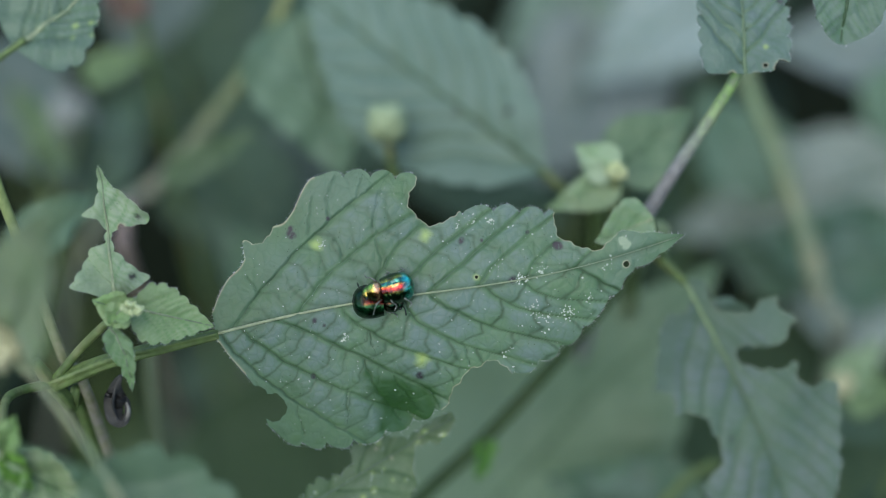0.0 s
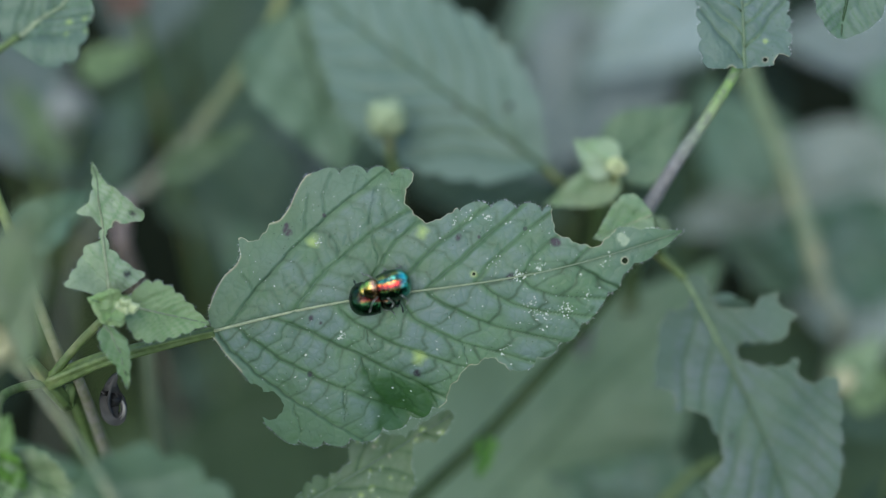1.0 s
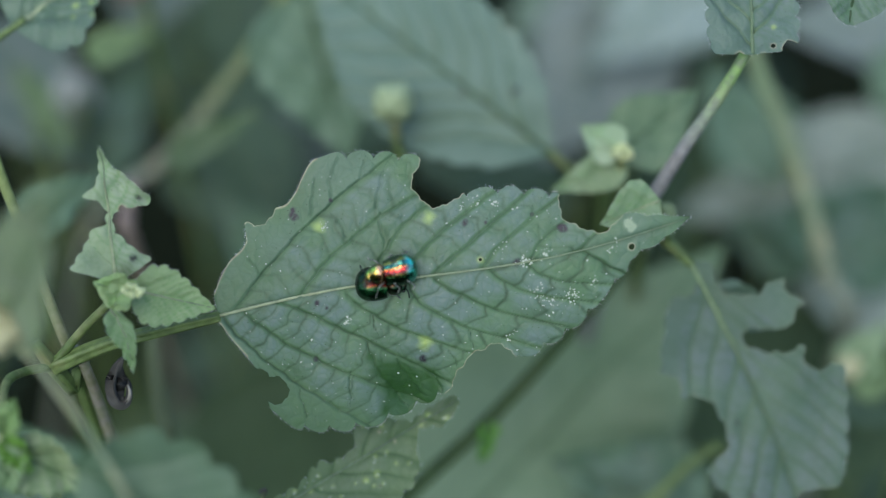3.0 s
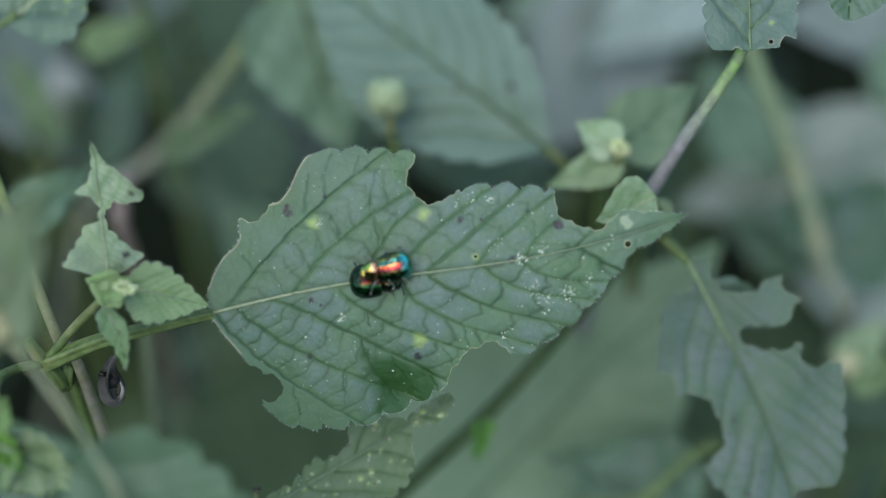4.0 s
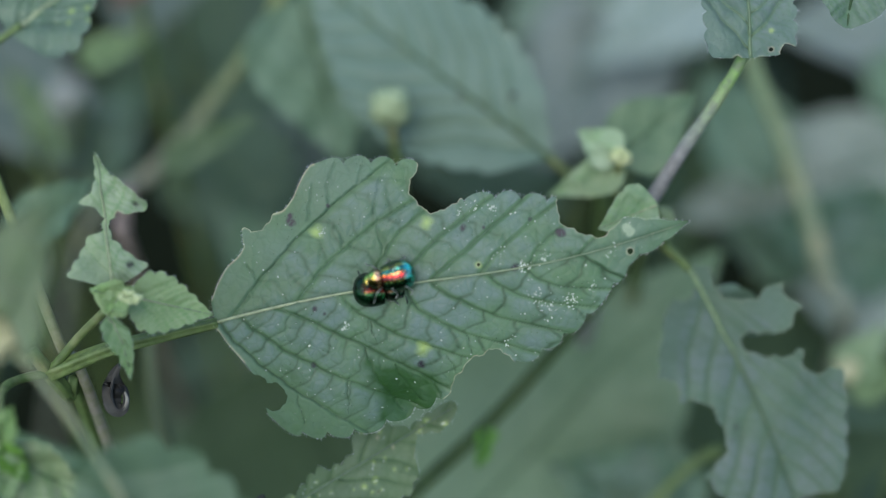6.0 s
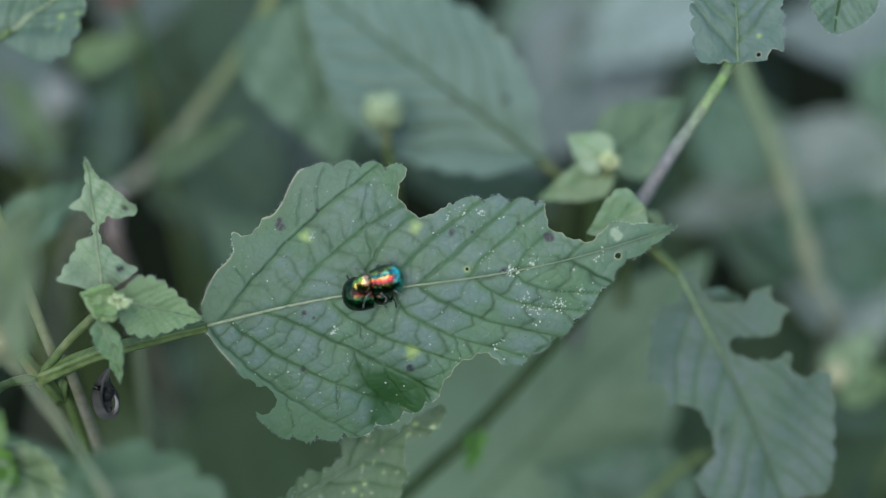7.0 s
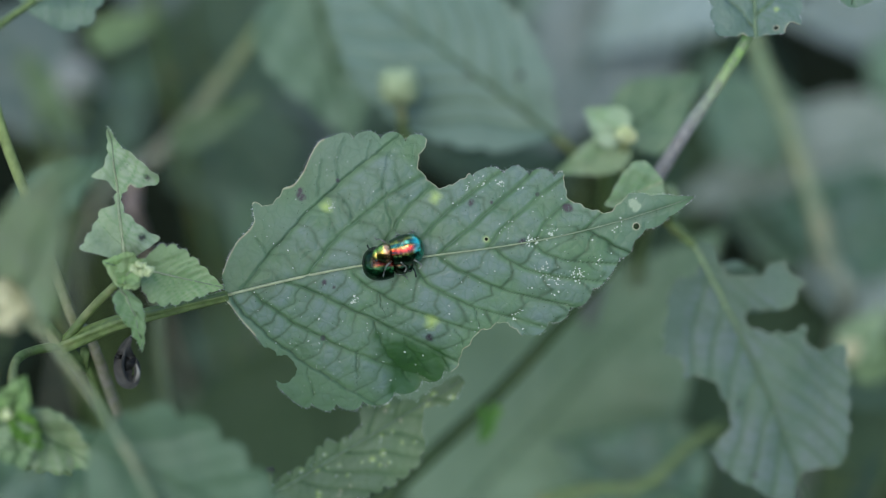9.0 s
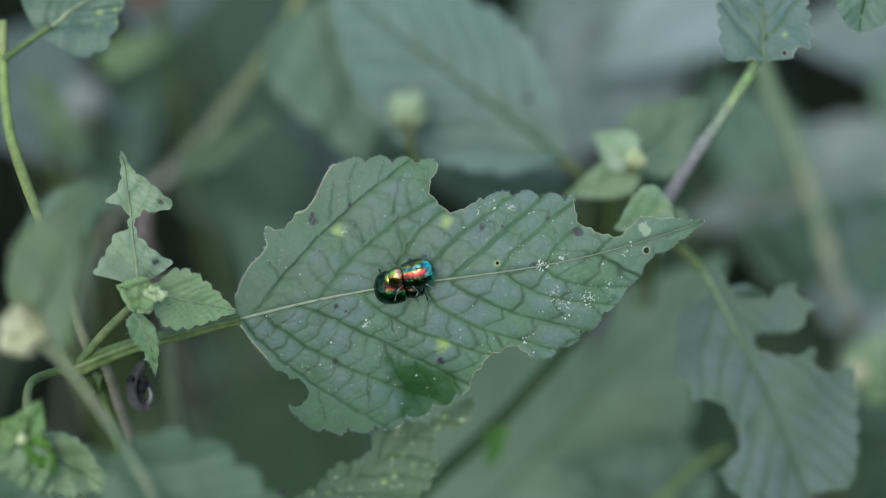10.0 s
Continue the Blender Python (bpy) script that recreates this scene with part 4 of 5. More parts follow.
def side_weeds():
    # leaf with a deep bite
    w = thing("weed_plant", root_of((34.4, 0.6, -36.0), (0.02, 0.26)), "green weed with a deeply bitten drooping leaf", "plant", "weeds")
    b, e = (41.2, -5.2, -27.0), (61.7, -52.1, -27.0)
    up = ((0, 1.0), (0.04, 6.82), (0.11, 12.53), (0.26, 15.98), (0.49, 15.1), (0.56, 14.42), (0.72, 11.42), (0.8, 9.68), (0.92, 4.65), (1, -0.0))
    low = ((0, 1.0), (0.05, 4.22), (0.19, 10.29), (0.35, 13.95), (0.5, 13.9), (0.72, 11.58), (0.85, 6.64), (1, 0.0))
    leaf(w, b, e, (up, low), DROOPING, step=0.4, seed=51, veins=8, rungs=0.08, lean=(1.2, 0.012, 1.75), fold=0.10, wave=0.9, bulge=0.15, groove=0.2, rim=0.2, side=0.13, teeth=(0.9, 4.2), hairs=200, ribs=RIB_DROOPING, rib=(0.40, 0.14), bow=1.4, label="drooping toothed leaf with a deep bite",
         bites=[(15.6, 3.56, 1.8), (16.9, 5.49, 2.16), (18.0, 8.05, 2.16), (17.7, 10.76, 2.16), (22.4, 12.13, 2.52), (18.4, 18.53, 7.6), (4.1, 7.05, 4.7), (10.1, 14.99, 2.88), (5.0, 12.28, 3.4), (1.3, -3.11, 3.22), (26.4, -13.7, 6.8), (18.0, -14.65, 3.4), (27.0, -9.79, 2.4), (48.4, 2.86, 5.25)],
         scars=[(27.7, -4.89, 0.45), (29.5, -6.46, 0.3), (40.1, -7.08, 0.5)])
    stalk("petiole", [(41.3, -5.4, -27.0), (39.6, -3.6, -28.0), (36.9, -1.0, -30.0), (34.4, 1.0, -36.0)] + to_ground((34.4, 0.6, -36.0), (0.02, 0.26)), [0.7, 0.95, 1.1, 1.4, 1.6, 1.8], STALK, w, "green leaf stalk")
    leaf(w, (44.1, -10.6, -29.0), (59.0, -16.2, -34.0), 8.5, HAZE, step=0.7, seed=52, veins=6, fold=0.1, wave=0.9, teeth=(0.6, 3), rib=(0.3, 0.1))
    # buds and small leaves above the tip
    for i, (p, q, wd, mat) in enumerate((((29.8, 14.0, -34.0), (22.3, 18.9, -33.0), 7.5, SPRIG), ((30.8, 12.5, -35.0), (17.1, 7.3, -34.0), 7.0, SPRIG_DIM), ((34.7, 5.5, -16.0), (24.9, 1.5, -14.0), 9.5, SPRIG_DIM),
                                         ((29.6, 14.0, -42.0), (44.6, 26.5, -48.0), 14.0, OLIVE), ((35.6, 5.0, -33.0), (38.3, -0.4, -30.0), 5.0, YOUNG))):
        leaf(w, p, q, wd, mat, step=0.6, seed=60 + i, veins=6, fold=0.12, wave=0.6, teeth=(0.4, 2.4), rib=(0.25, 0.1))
    bud(w, (29.9, 14.3, -33.0), 1.9, BUD, 16, 11, size=0.33, label="cream flower buds")
    bud(w, (35.1, 4.7, -31.0), 1.2, BUD, 7, 12)
    stalk("side_shoot", [(30.1, 13.0, -35.0), (29.5, 8.6, -37.0), (33.1, 2.1, -38.0), (34.5, 0.6, -37.0)], [0.7, 0.8, 0.9], STALK, w)
    # stem with a leaf cut off straight
    w = thing("weed_plant", root_of((28.3, -2.4, -34.0), (-0.02, 0.22)), "purple-stemmed weed with a cropped leaf", "plant", "weeds")
    stalk("main_stem", [*(to_ground((28.3, -2.4, -34.0), (-0.02, 0.22))[::-1]), *[(28.3, -2.4, -34.0), (34.1, 5.9, -26.0), (39.8, 15.4, -20.0), (45.0, 23.3, -17.0), (48.3, 29.0, -15.0), (49.9, 32.5, -17.0), (51.4, 37.7, -21.0)]], [1.6, 1.5, 1.35, 1.2, 1.05, 0.9, 0.7], STALK_PURPLE, w, "purple stem, green towards its top")
    up = ((0, 6.4), (0.04, 6.9), (0.3, 7.2), (0.55, 7), (0.8, 5), (1, 0))
    leaf(w, (49.3, 29.3, -11.0), (48.2, 54.2, -13.0), (up, up), FINE, step=0.3, seed=71, veins=7, rungs=0.15, lean=(0.75, 0.02), groove=0.25, side=0.16, ribs=RIB_BLUE, rib=(0.3, 0.1), fold=0.08, wave=1.0, bulge=0.4, teeth=(1.0, 2.6), hairs=220, spots=[(3.9, -3.3, 0.5)], scars=[(11.2, -6.0, 0.6)], label="cropped toothed leaf",
         holes=[(0.8, -3.1, 0.36)],
         bites=[(-0.4, 2.2, 0.63), (-0.6, -1.6, 0.54), (0.2, -5.7, 1.26)])
    leaf(w, (66.1, 47.8, -8.0), (64.4, 33.6, -10.0), (((0, 1), (0.15, 4.5), (0.5, 6.2), (0.75, 5.4), (0.9, 3.2), (1, 0.8)), ((0, 1), (0.15, 4.5), (0.5, 5.4), (0.75, 4.2), (0.9, 2.6), (1, 0.8))), FINE, step=0.4, seed=72, veins=6, fold=0.1, wave=0.6, teeth=(0.6, 3), hairs=60)
    # tall pale stem behind
    w = thing("weed_plant", root_of((80.0, -23.0, -95.0), (0.02, 0.1)), "tall pale-stemmed weed behind", "plant", "weeds")
    stalk("main_stem", [*[(58.5, 44.5, -85.0), (60.5, 34.3, -87.0), (66.8, 20.5, -90.0), (73.5, 3.0, -95.0), (77.4, -8.9, -100.0), (82.9, -23.9, -110.0)], *to_ground((82.9, -23.9, -110.0), (0.02, 0.1))], [1.6, 1.9, 2.1, 2.1, 2.2, 2.4, 2.6], STALK_GREYED, w, "thick pale green stem")
    bud(w, (79.2, -26.9, -85.0), 3.0, BUD_DULL, 10, 21, label="dull yellowish flower buds")
    for i, (p, q, wd) in enumerate((((78.1, -28.1, -85.0), (86.1, -17.5, -80.0), 9.0), ((79.2, -29.2, -85.0), (90.6, -27.7, -80.0), 10.0), ((78.7, -29.5, -88.0), (90.6, -40.1, -90.0), 12.0))):
        leaf(w, p, q, wd, (YOUNG, MID_LIGHT, SHADE)[i], step=0.9, seed=80 + i, veins=6, fold=0.15, teeth=(0.6, 3))
    # leaf with holes below the main leaf
    w = thing("weed_plant", root_of((-25.3, -43.3, -20.0), (0, 0.05)), "weed with a lace-like, hole-riddled leaf", "plant", "weeds")
    rng = random.Random(4)
    lace = [(rng.uniform(5, 34), rng.uniform(-6.5, 5.5), rng.uniform(0.15, 0.42)) for _ in range(80)]
    up = ((0, 1), (0.1, 1.6), (0.2, 1.3), (0.26, 2.2), (0.33, 2.8), (0.39, 1.6), (0.48, 1.6), (0.53, 4.0), (0.6, 4.9), (0.68, 4.0), (0.74, 1.6), (0.8, 0.9), (0.86, 1.3), (0.95, 1.4), (1, 0.9))
    low = ((0, 1), (0.1, 5), (0.3, 7.6), (0.5, 8.6), (0.62, 8.0), (0.7, 5.8), (0.735, 3.0), (0.77, 1.0), (0.82, 0.9), (0.87, 2.2), (0.95, 1.5), (1, 0.5))
    lace_leaf, lace_face = leaf(
        w, (-29.6, -46.3, -12.0), (1.9, -27.3, -15.0), (up, low), LACE, step=0.3, seed=91, veins=7, fold=0.05, wave=0.8, bulge=0.3, groove=0.25, teeth=(1.2, 2.4), hairs=200, ribs=RIB_BLUE, rib=(0.3, 0.1), side=0.12, rag=0.35, label="leaf riddled with pale feeding marks",
        holes=[(a, b, 0.6 * c) for a, b, c in lace[:12]], spots=[(a, b, c * 1.5) for a, b, c in lace[12:50]], rungs=0.1)
    flecks(lace_leaf, lace_face, [(a, b, 0.35) for a, b, c in lace[12:]], 10, 150, 17)
    stalk("petiole", [(-29.6, -46.3, -12.0), (-36.2, -53.7, -16.0)] + to_ground((-36.2, -52.7, -16.0), (0, 0.05)), [0.6, 0.8, 1.2, 1.6], STALK, w)
    bud(w, (-30.1, -42.5, -14.0), 0.9, DEAD, 5, 31)
    stalk("withered_stalk", [(-30.1, -42.7, -14.0), (-30.8, -46.2, -14.0), (-32.1, -49.4, -12.0)], [0.3, 0.35, 0.4], STALK, w)
    stalk("side_shoot", [(-56.9, -12.5, -60.0), (-57.3, -21.2, -60.0), (-56.8, -31.1, -62.0), (-54.9, -42.5, -66.0), (-52.2, -50.8, -70.0)] + to_ground((-52.2, -50.8, -70.0), (0.0, 0.05)), [1.3, 1.4, 1.5, 1.5, 1.6, 1.8], STALK_DULL, w, "dull olive stem")
    # big blurred leaves above
    SWAYING["tall"] = w = thing("weed_plant", root_of((26.2, 9.2, -60.0), (0.0, 0.12)), "tall green weed with broad leaves behind", "plant", "weeds")
    up = ((0, 1), (0.05, 5), (0.12, 9), (0.25, 13), (0.42, 16), (0.6, 15), (0.8, 9), (1, 0))
    low = ((0, 1), (0.05, 4), (0.12, 8), (0.25, 12), (0.42, 14.5), (0.6, 13), (0.8, 8), (1, 0))
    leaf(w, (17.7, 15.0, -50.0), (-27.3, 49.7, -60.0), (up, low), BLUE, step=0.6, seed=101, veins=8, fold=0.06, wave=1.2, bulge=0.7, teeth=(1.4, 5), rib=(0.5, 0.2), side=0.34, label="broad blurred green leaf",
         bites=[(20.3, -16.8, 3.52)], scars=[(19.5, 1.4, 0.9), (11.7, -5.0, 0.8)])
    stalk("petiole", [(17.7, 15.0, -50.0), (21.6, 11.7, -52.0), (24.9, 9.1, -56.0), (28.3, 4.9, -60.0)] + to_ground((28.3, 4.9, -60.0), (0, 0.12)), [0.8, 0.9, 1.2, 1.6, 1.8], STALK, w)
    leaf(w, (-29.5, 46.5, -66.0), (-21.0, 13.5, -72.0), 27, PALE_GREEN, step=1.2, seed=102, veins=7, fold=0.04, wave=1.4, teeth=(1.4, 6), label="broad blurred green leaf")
    stalk("side_shoot", [(-10.6, 22.0, -46.0), (-10.2, 16.3, -50.0), (-9.6, 5.0, -66.0)] + to_ground((-10.4, 4.9, -60.0), (0, 0.1)), [0.8, 1.0, 1.4, 1.6], STALK, w)
    bud(w, (-10.7, 23.8, -46.0), 2.5, BUD_GREEN, 30, 41, size=0.9, label="pale yellow flower head")
    # stems at the upper side
    w = thing("weed_plant", root_of((-66.8, 15.5, -110.0), (0, 0.1)), "thick-stemmed weed leaning over behind", "plant", "weeds")
    stalk("main_stem", [*[(-32.6, 52.5, -75.0), (-36.8, 44.1, -80.0), (-45.2, 34.7, -90.0), (-56.3, 22.9, -100.0), (-66.8, 14.2, -110.0), (-87.7, -3.4, -130.0)], *to_ground((-87.7, -3.4, -130.0), (-0.14, 0.1))], [1.3, 1.4, 1.5, 1.5, 1.6, 1.9], STALK_LEANING, w, "thick stem, green above and greyish below")
    stalk("side_shoot", [(-63.7, 9.4, -70.0), (-65.3, 2.8, -74.0), (-64.8, -6.4, -82.0)] + to_ground((-64.8, -6.4, -82.0), (0, 0.08)), [1.3, 1.5, 1.6, 1.8], STALK_PINK, w, "dull pinkish stalk")
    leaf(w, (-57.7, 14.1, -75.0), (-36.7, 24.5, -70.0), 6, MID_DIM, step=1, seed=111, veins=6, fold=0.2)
    stalk("flower_stalk", [(-91.9, 32.7, -140.0), (-93.6, 19.4, -142.0)] + to_ground((-93.6, 19.4, -142.0), (-0.22, 0.05)), [0.8, 0.9, 1.2, 1.5], STALK, w)
    bud(w, (-91.9, 33.0, -140.0), 4.6, BUD_PALE, 14, 43, label="greyish white flower head")
    leaf(w, (-80.5, 37.7, -100.0), (-63.0, 42.6, -95.0), 7, MID_LIGHT, step=1.2, seed=112, veins=6, fold=0.1)
    # long dark stem under the leaf, with a bright leaflet, and the broad leaf behind it
    SWAYING["dark"] = w = thing("weed_plant", root_of((-10.4, -50.2, -60.0), (0.02, 0.1)), "dark-stemmed weed with a broad pale leaf behind", "plant", "weeds")
    stalk("main_stem", [*[(34.7, -1.5, -46.0), (25.5, -12.8, -46.0), (19.8, -19.5, -46.0), (8.0, -32.5, -46.0), (-4.6, -44.5, -47.0), (-18.0, -57.0, -48.0), (-34.0, -72.0, -50.0)], *to_ground((-34.0, -72.0, -50.0), (0.02, 0.1))], [1.0, 1.25, 1.4, 1.5, 1.55, 1.7, 1.9], STALK_DARK, w, "slanting dark green stem")
    leaf(w, (7.2, -33.9, -45.0), (5.0, -42.0, -44.0), 3.4, LIME_DEEP, step=0.6, seed=121, veins=4, rib=(0.25, 0.1))
    leaf(w, (-5.2, -67.3, -95.0), (54.4, -1.9, -84.0), 60, OLIVE, step=1.4, seed=122, veins=8, fold=0.03, wave=1.8, teeth=(1.6, 7), label="very broad pale green leaf", roll=8)
    leaf(w, (47.8, -56.9, -70.0), (17.9, -43.8, -70.0), 26, LEAF, step=1.2, seed=123, veins=7, fold=0.05, wave=1.4, teeth=(1.2, 5))
    stalk("side_shoot", [(50.9, -39.6, -60.0), (44.7, -43.2, -60.0), (36.1, -51.5, -62.0), (26.5, -52.5, -64.0), (15.7, -55.6, -68.0)], [1.0, 1.0, 1.0, 1.1, 1.2], STALK, w)

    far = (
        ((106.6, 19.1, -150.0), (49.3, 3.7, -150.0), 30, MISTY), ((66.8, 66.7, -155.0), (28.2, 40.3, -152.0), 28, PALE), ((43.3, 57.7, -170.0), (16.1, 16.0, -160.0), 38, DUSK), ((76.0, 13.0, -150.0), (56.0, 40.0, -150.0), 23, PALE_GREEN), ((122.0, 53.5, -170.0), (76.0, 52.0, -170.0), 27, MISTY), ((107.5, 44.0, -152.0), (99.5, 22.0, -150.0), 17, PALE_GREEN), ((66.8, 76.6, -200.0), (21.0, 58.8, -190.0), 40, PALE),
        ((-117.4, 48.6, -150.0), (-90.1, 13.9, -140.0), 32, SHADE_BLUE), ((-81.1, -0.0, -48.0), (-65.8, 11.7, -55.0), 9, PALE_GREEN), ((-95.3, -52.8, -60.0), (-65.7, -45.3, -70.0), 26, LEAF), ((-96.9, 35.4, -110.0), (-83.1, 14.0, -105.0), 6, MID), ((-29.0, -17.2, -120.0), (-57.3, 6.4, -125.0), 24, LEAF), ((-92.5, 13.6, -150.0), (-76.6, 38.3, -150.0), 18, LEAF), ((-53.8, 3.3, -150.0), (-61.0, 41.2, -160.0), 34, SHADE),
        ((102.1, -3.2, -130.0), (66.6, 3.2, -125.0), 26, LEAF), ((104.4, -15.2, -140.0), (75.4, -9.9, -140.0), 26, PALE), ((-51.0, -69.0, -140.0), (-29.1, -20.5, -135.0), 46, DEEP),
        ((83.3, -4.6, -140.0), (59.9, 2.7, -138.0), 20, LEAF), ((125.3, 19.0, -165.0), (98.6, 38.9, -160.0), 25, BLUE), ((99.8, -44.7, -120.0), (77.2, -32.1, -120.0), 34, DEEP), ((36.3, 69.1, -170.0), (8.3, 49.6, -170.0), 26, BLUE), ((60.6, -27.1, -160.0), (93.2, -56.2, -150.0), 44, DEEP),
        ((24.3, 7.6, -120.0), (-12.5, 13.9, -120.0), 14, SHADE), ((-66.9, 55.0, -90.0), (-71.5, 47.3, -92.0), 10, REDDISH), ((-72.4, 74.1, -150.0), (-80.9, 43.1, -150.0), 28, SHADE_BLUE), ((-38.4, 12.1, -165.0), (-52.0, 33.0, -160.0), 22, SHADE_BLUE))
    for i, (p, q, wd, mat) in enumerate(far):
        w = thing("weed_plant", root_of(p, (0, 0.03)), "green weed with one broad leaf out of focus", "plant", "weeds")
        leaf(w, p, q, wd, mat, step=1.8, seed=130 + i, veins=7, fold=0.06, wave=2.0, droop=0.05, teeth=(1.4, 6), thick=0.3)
        stalk("main_stem", [p] + to_ground(p, (0, 0.03)), [1.2, 1.6, 2.0, 2.2], STALK, w)


STALK_DULL = stem_material("olive_stalk", (0.045, 0.068, 0.032), (0.045, 0.062, 0.030), streak=0.1)
STALK_PINK = stem_material("pinkish_stalk", (0.24, 0.195, 0.17), (0.06, 0.06, 0.035), turn=(0.25, 0.45))
STALK_LEANING = stem_material("leaning_stalk", (0.150, 0.205, 0.075), (0.100, 0.120, 0.105), turn=(0.12, 0.5))
STALK_GREYED = stem_material("pale_stalk", (0.125, 0.185, 0.09), (0.13, 0.135, 0.13))
side_weeds()


# ---- the thicket further back ----
def thicket():
    kinds = []
    for i in range(5):
        length = (92, 104, 84, 110, 70)[i]
        up = tuple((t, w * length * (1.12, 1.0, 1.2, 0.95, 1.1)[i]) for t, w in OVATE)
        verts, faces, marks, _ = leaf_data(length, up, up, 2.2, seed=200 + i, veins=7, fold=0.08, wave=2.4, droop=0.12, bulge=0.8, teeth=(1.6, 7), thick=0.3,
                                           bites=((length * 0.5, (-1) ** i * length * 0.3, 9 + i),))
        me = bpy.data.meshes.new("leaf")
        me.from_pydata([tuple(v) for v in verts], [], faces)
        me.shade_smooth()
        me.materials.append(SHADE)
        for key, values in marks.items():
            me.attributes.new(key, "FLOAT", "POINT").data.foreach_set("value", np.asarray(values, dtype=np.float32))
        kinds.append(me)
    rng = random.Random(12)
    spots = [(x, y) for y in (0.14, 0.27, 0.42, 0.6) for x in (-0.25, -0.08, 0.08, 0.25)]
    bare = {(1, 0), (1, 5), (5, 2), (6, 5), (6, 7), (10, 7)}  # leaves that are gone
    for n, (x, y) in enumerate(spots):
        x, y = x * (1 + y * 0.8) + rng.uniform(-0.04, 0.04), y + rng.uniform(-0.03, 0.03)
        tall = rng.uniform(0.40, 0.52) - 0.1 * (y < 0.25)
        w = thing("weed_plant", (x, y, 0), "shaded green weed in the thicket behind", "plant", "weeds")
        lean = Vector((rng.uniform(-0.05, 0.05), rng.uniform(-0.05, 0.03), 0))
        line = smooth_line([(0, 0, -10), (lean.x * 300, lean.y * 300, tall * 500), (lean.x * 1000, lean.y * 1000, tall * 1000)], 6)
        verts, faces, along = tube_data(line, [2.4, 2.0, 1.4], 8)
        mesh_object("main_stem", [v * MM for v in verts], faces, STALK_GREYED if n % 3 else STALK, w, Matrix.Translation((x, y, 0)), {"along": along})
        turn = rng.uniform(0, 360)
        for k in range(5):
            h = 1 - 0.15 * k
            p = line[min(int(h * 12), 12)] * MM
            for half in (0, 180):
                shape = rng.choice(kinds)
                lie = Matrix.Translation(p) @ pose(0, 0, 0, 0, 0, turn + half + rng.uniform(-15, 15)) @ pose(0, 0, 0, rng.uniform(-18, 18), rng.uniform(-12, 25), 0) @ Matrix.Translation((0.004, 0, 0))
                if (n, 2 * k + half // 180) not in bare:
                    ob = new("leaf", shape)
                    ob.parent = w
                    ob.matrix_local = lie
            turn += 90 + rng.uniform(-20, 20)


thicket()


# ---- the beetles ----
def dome(u0, u1, width, height, length, a0, a1, nu=16, na=10, tail=0.5, front=0.8):
    """A piece of a rounded wing case: u along the body from front to tail, the angle from the top towards one side."""
    verts, faces, across, along = [], [], [], []
    for i in range(nu + 1):
        u = u0 + (u1 - u0) * i / nu
        w = (front + (1 - front) * math.sin(min(u / 0.45, 1) * math.pi / 2)) if u < 0.45 else max(1 - ((u - 0.45) / 0.55) ** 2.6, 0.0) ** 0.5
        h = (0.72 + 0.28 * math.sin(min(u / 0.5, 1) * math.pi / 2)) if u < 0.5 else max(1 - ((u - 0.5) / 0.5) ** 2.4, 0.0) ** 0.5
        for j in range(na + 1):
            a = radians(a0 + (a1 - a0) * j / na)
            seam = 0.05 * math.exp(-(math.degrees(a) / 5) ** 2)
            verts.append((-(u - 0.5) * length, width / 2 * w * math.sin(a), height * h * (max(math.cos(a), -0.2) - seam)))
            across.append(0.5 + 0.5 * math.sin(a))
            along.append(u)
    for i in range(nu):
        for j in range(na):
            k = i * (na + 1) + j
            q = (k, k + 1, k + na + 2, k + na + 1)
            faces.append(q if a1 > a0 else q[::-1])
    return verts, faces, across, along


def ball(size, at=(0, 0, 0), seg=20, rings=12):
    verts, faces, across, along = [], [], [], []
    for i in range(rings + 1):
        b = math.pi * i / rings
        for j in range(seg):
            a = 2 * math.pi * j / seg
            p = (math.cos(b), math.sin(b) * math.cos(a), math.sin(b) * math.sin(a))
            verts.append(tuple(p[k] * size[k] + at[k] for k in range(3)))
            across.append(0.5 + 0.5 * p[1])
            along.append(0.5 - 0.5 * p[0])
    for i in range(rings):
        for j in range(seg):
            k = (j + 1) % seg
            faces.append((i * seg + j, i * seg + k, (i + 1) * seg + k, (i + 1) * seg + j))
    return verts, faces, across, along


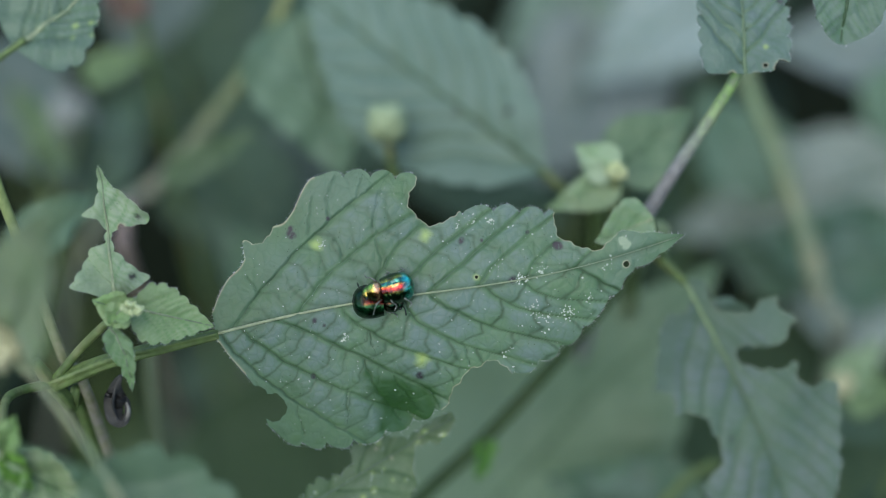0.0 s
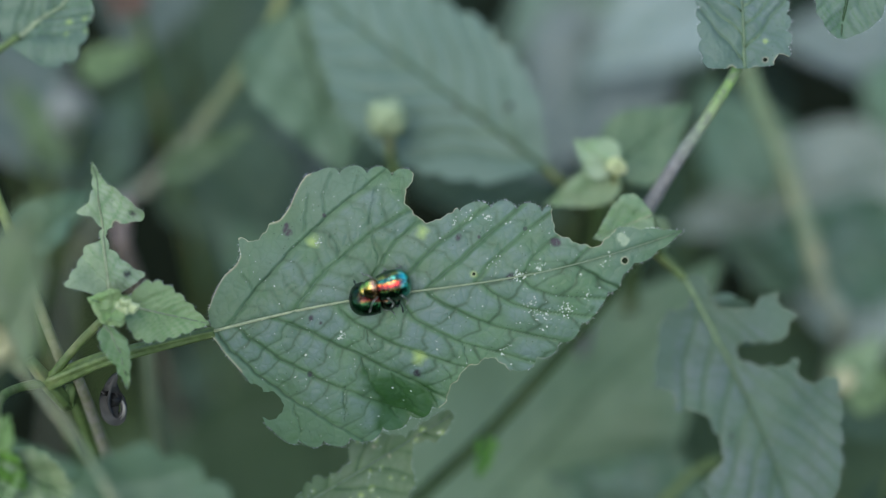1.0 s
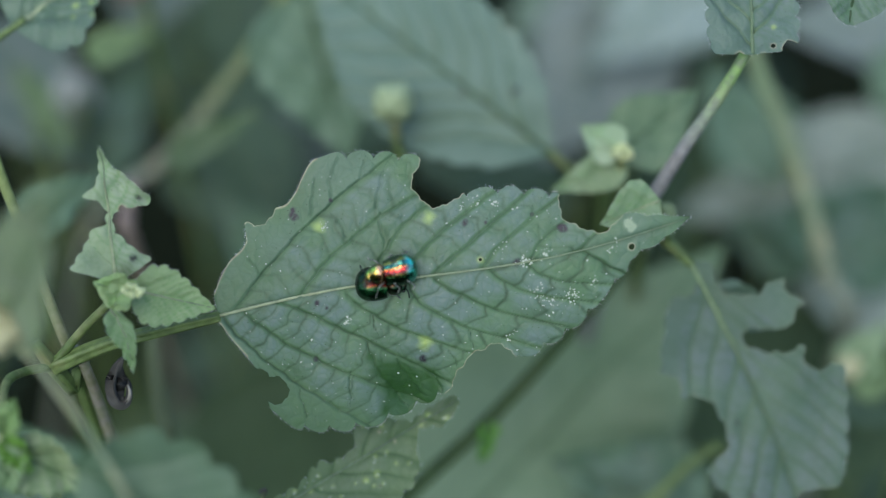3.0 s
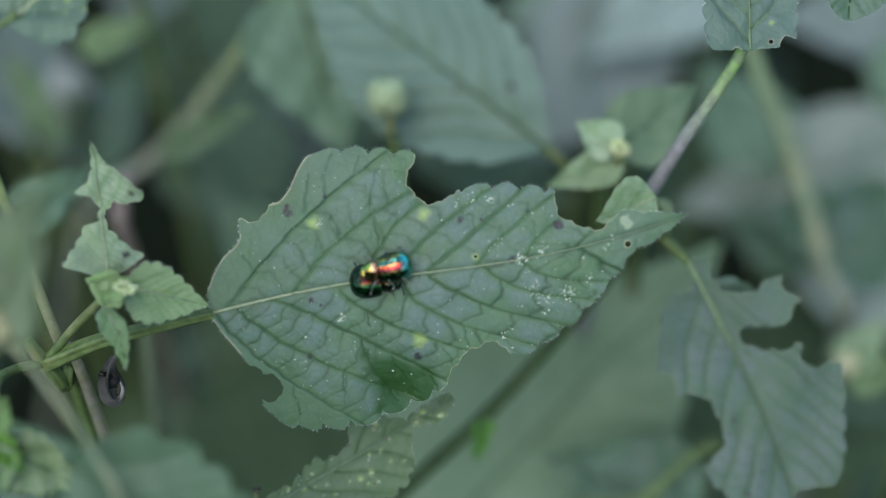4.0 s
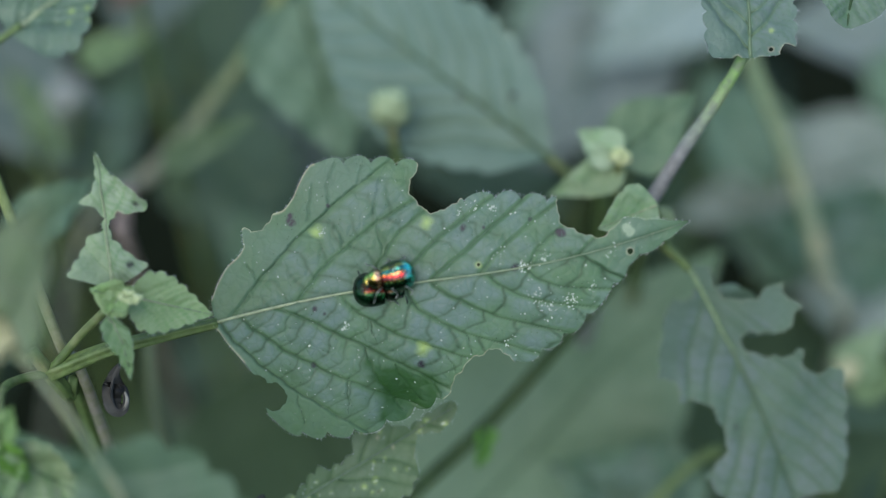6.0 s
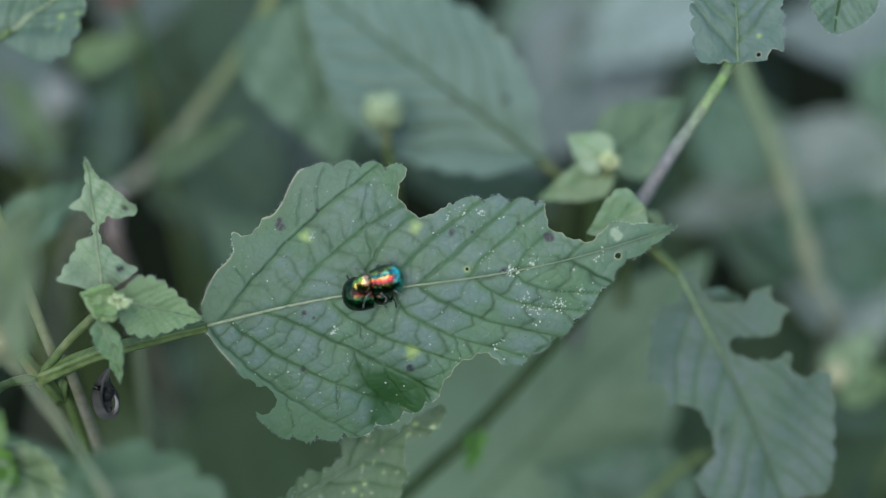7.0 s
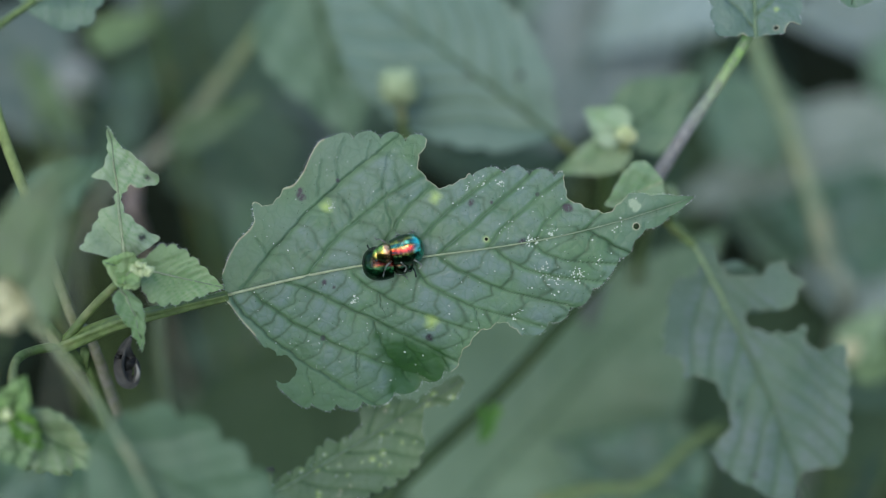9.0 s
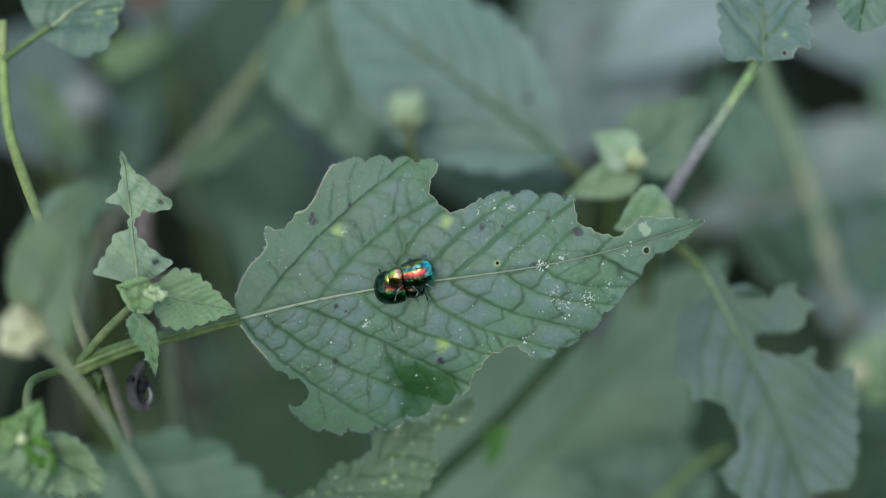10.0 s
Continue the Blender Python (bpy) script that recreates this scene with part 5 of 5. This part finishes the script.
def beetle(m, length, width, height, wing, collar, label, low=0.0, reach=1.0):
    """A rounded leaf beetle: wing cases, neck shield, head, feelers and six jointed legs. m: its pose on the leaf, head along x."""
    ob = new("beetle")
    ob.empty_display_size = 0.004
    ob.matrix_basis = m
    tagged(ob, label, "beetle", "beetles on the leaf")

    def piece(name, data, mat, what=""):
        v, f, across, along = data
        return mesh_object(name, [Vector(p) * MM for p in v], f, mat, ob, m, {"across": across, "along": along}, what)

    body = length * 0.68
    back = Matrix.Translation((-length * 0.14, 0, 0))
    for a in (98, -98):
        v, f, ac, al = dome(0, 1, width, height, body, 0, a)
        piece("wing_case", ([back @ Vector((p[0], p[1], p[2] + low + 0.5)) for p in v], f, ac, al), wing, "iridescent metallic wing case")
    piece("abdomen", ball((body * 0.48, width * 0.43, height * 0.42), (-length * 0.14, 0, low + 0.7)), BLACK)
    v, f, ac, al = dome(0, 1, width * 0.66, height * 0.94, length * 0.36, -96, 96, 12, 16, front=0.66)
    v = [(p[0] + length * 0.335, p[1], p[2] + low + 0.45) for p in v]
    piece("neck_shield", (v, f, ac, al), collar, "shining green and copper neck shield")
    piece("head", ball((length * 0.10, width * 0.24, height * 0.3), (length * 0.50, 0, low + height * 0.34)), collar)
    for s in (1, -1):
        piece("eye", ball((0.28, 0.22, 0.3), (length * 0.53, s * width * 0.20, low + height * 0.42), 10, 8), BLACK)
        line = smooth_line([(length * 0.57, s * width * 0.1, low + height * 0.4), (length * 0.62, s * width * 0.2, low + height * 0.5), (length * 0.64, s * width * 0.29, low + height * 0.46), (length * 0.65, s * width * 0.40, low + height * 0.4)], 8)
        v, f, al = tube_data(line, [0.07, 0.1, 0.09, 0.12, 0.13, 0.1], 6)
        piece("feeler", (v, f, al, al), BLACK)
        for k, (x0, x1, x2) in enumerate(((0.24, 0.36, 0.42), (0.04, 0.05, -0.02), (-0.14, -0.22, -0.32))):
            y = s * width
            line = [Vector(p) for p in ((x0 * length, y * 0.3, low + height * 0.25), (x1 * length, y * 0.58 * reach, low + height * 0.45), (x2 * length, y * 0.70 * reach, low * 0.4 + 0.5), (x2 * length * 1.05, y * 0.76 * reach, low * 0.25 + 0.15), ((x2 + 0.05) * length, y * 0.88 * reach, low * 0.2 + 0.1))]
            v, f, al = tube_data(smooth_line(line, 4), [0.12, 0.14, 0.08, 0.08, 0.10, 0.08, 0.05], 8)
            piece("leg", (v, f, al, al), LEG, "dark jointed leg with pale glints")
    return ob


BLACK = plain("black_chitin", (0.008, 0.010, 0.010), (0.02, 0.03, 0.025), 0.25, 2000, 0.3, 0.00004)
# the pale second tone of the legs stands for glints
LEG = plain("leg_chitin", (0.03, 0.04, 0.035), (0.20, 0.22, 0.19), 0.3, 1500, 0.45, 0.00004)
WING_BRIGHT = shell_material("wing_bright", ((0.0, (0.004, 0.03, 0.12)), (0.15, (0.01, 0.09, 0.12)), (0.23, (0.14, 0.20, 0.03)), (0.36, (0.32, 0.30, 0.03)), (0.41, (0.02, 0.12, 0.08)), (0.46, (0.005, 0.07, 0.07)), (0.53, (0.04, 0.26, 0.15)), (0.57, (0.70, 0.40, 0.08)), (0.63, (0.66, 0.06, 0.03)), (0.73, (0.50, 0.03, 0.03)), (0.78, (0.16, 0.14, 0.03)), (0.86, (0.02, 0.12, 0.04)), (1.0, (0.004, 0.05, 0.025))), (0.03, 0.50, 0.44), 0.18, turn=(0.60, 0.76))
COLLAR_BRIGHT = shell_material("collar_bright", ((0.0, (0.02, 0.14, 0.04)), (0.25, (0.10, 0.34, 0.05)), (0.45, (0.24, 0.42, 0.05)), (0.62, (0.50, 0.36, 0.06)), (0.8, (0.20, 0.20, 0.03)), (1.0, (0.02, 0.08, 0.03))), (0.92, 0.46, 0.24), 0.24, turn=(0.38, 0.56))
WING_DARK = shell_material("wing_dark", ((0.0, (0.002, 0.012, 0.02)), (0.2, (0.010, 0.085, 0.028)), (0.36, (0.018, 0.10, 0.025)), (0.46, (0.10, 0.010, 0.004)), (0.66, (0.115, 0.011, 0.004)), (0.76, (0.03, 0.05, 0.01)), (0.86, (0.01, 0.06, 0.02)), (1.0, (0.002, 0.012, 0.02))), (0.006, 0.05, 0.02), 0.26, 0.2)
COLLAR_DARK = shell_material("collar_dark", ((0.0, (0.003, 0.02, 0.014)), (0.35, (0.01, 0.05, 0.02)), (0.5, (0.09, 0.012, 0.005)), (0.64, (0.05, 0.05, 0.01)), (1.0, (0.002, 0.012, 0.02))), (0.04, 0.02, 0.008), 0.26, 0.2)


def on_leaf(s, v, head, rise, tip=0.0, roll=0.0):
    """A pose on the grazed leaf at (s, v), the head turned by head degrees from the leaf's tip."""
    return world_of(blade) @ Matrix.Translation((blade_face(s, v) + Vector((0, 0, rise))) * MM) @ pose(0, 0, 0, 0, 0, head) @ pose(0, 0, 0, roll, -tip, 0)


LOWER = on_leaf(25.4, 0.55, -12, 0.0)
UPPER = on_leaf(28.4, 1.8, 180, 1.9, 5, 20)
beetle(LOWER, 7.6, 5.4, 3.0, WING_DARK, COLLAR_DARK, "dark green and red iridescent beetle under another on the leaf", 0.0, 0.52)
beetle(UPPER, 7.7, 4.8, 3.1, WING_BRIGHT, COLLAR_BRIGHT, "rainbow-coloured metallic beetle mounted on another beetle", 0.0, 0.8)


# ---- two weeds sway a little in the air, each about its root ----
def motions():
    sways = {"tall": ((0.0, -0.40), (1.0, -0.05), (2.0, 0.0), (3.5, -0.18), (5.5, -0.18), (7.0, 0.65), (8.0, 0.35), (9.0, 0.2), (10.0, 0.0)),
             "dark": ((0.0, 0.35), (1.3, 0.65), (2.2, 0.35), (3.5, 0.02), (5.5, 0.0), (7.0, 0.08), (8.0, -0.35), (9.0, -0.42), (10.0, -0.9))}
    for key, moves in sways.items():
        root = SWAYING[key].matrix_basis.copy()
        walk(SWAYING[key], [(t, root @ pose(0, 0, 0, 0, math.degrees(mm / 560), 0)) for t, mm in moves])


motions()
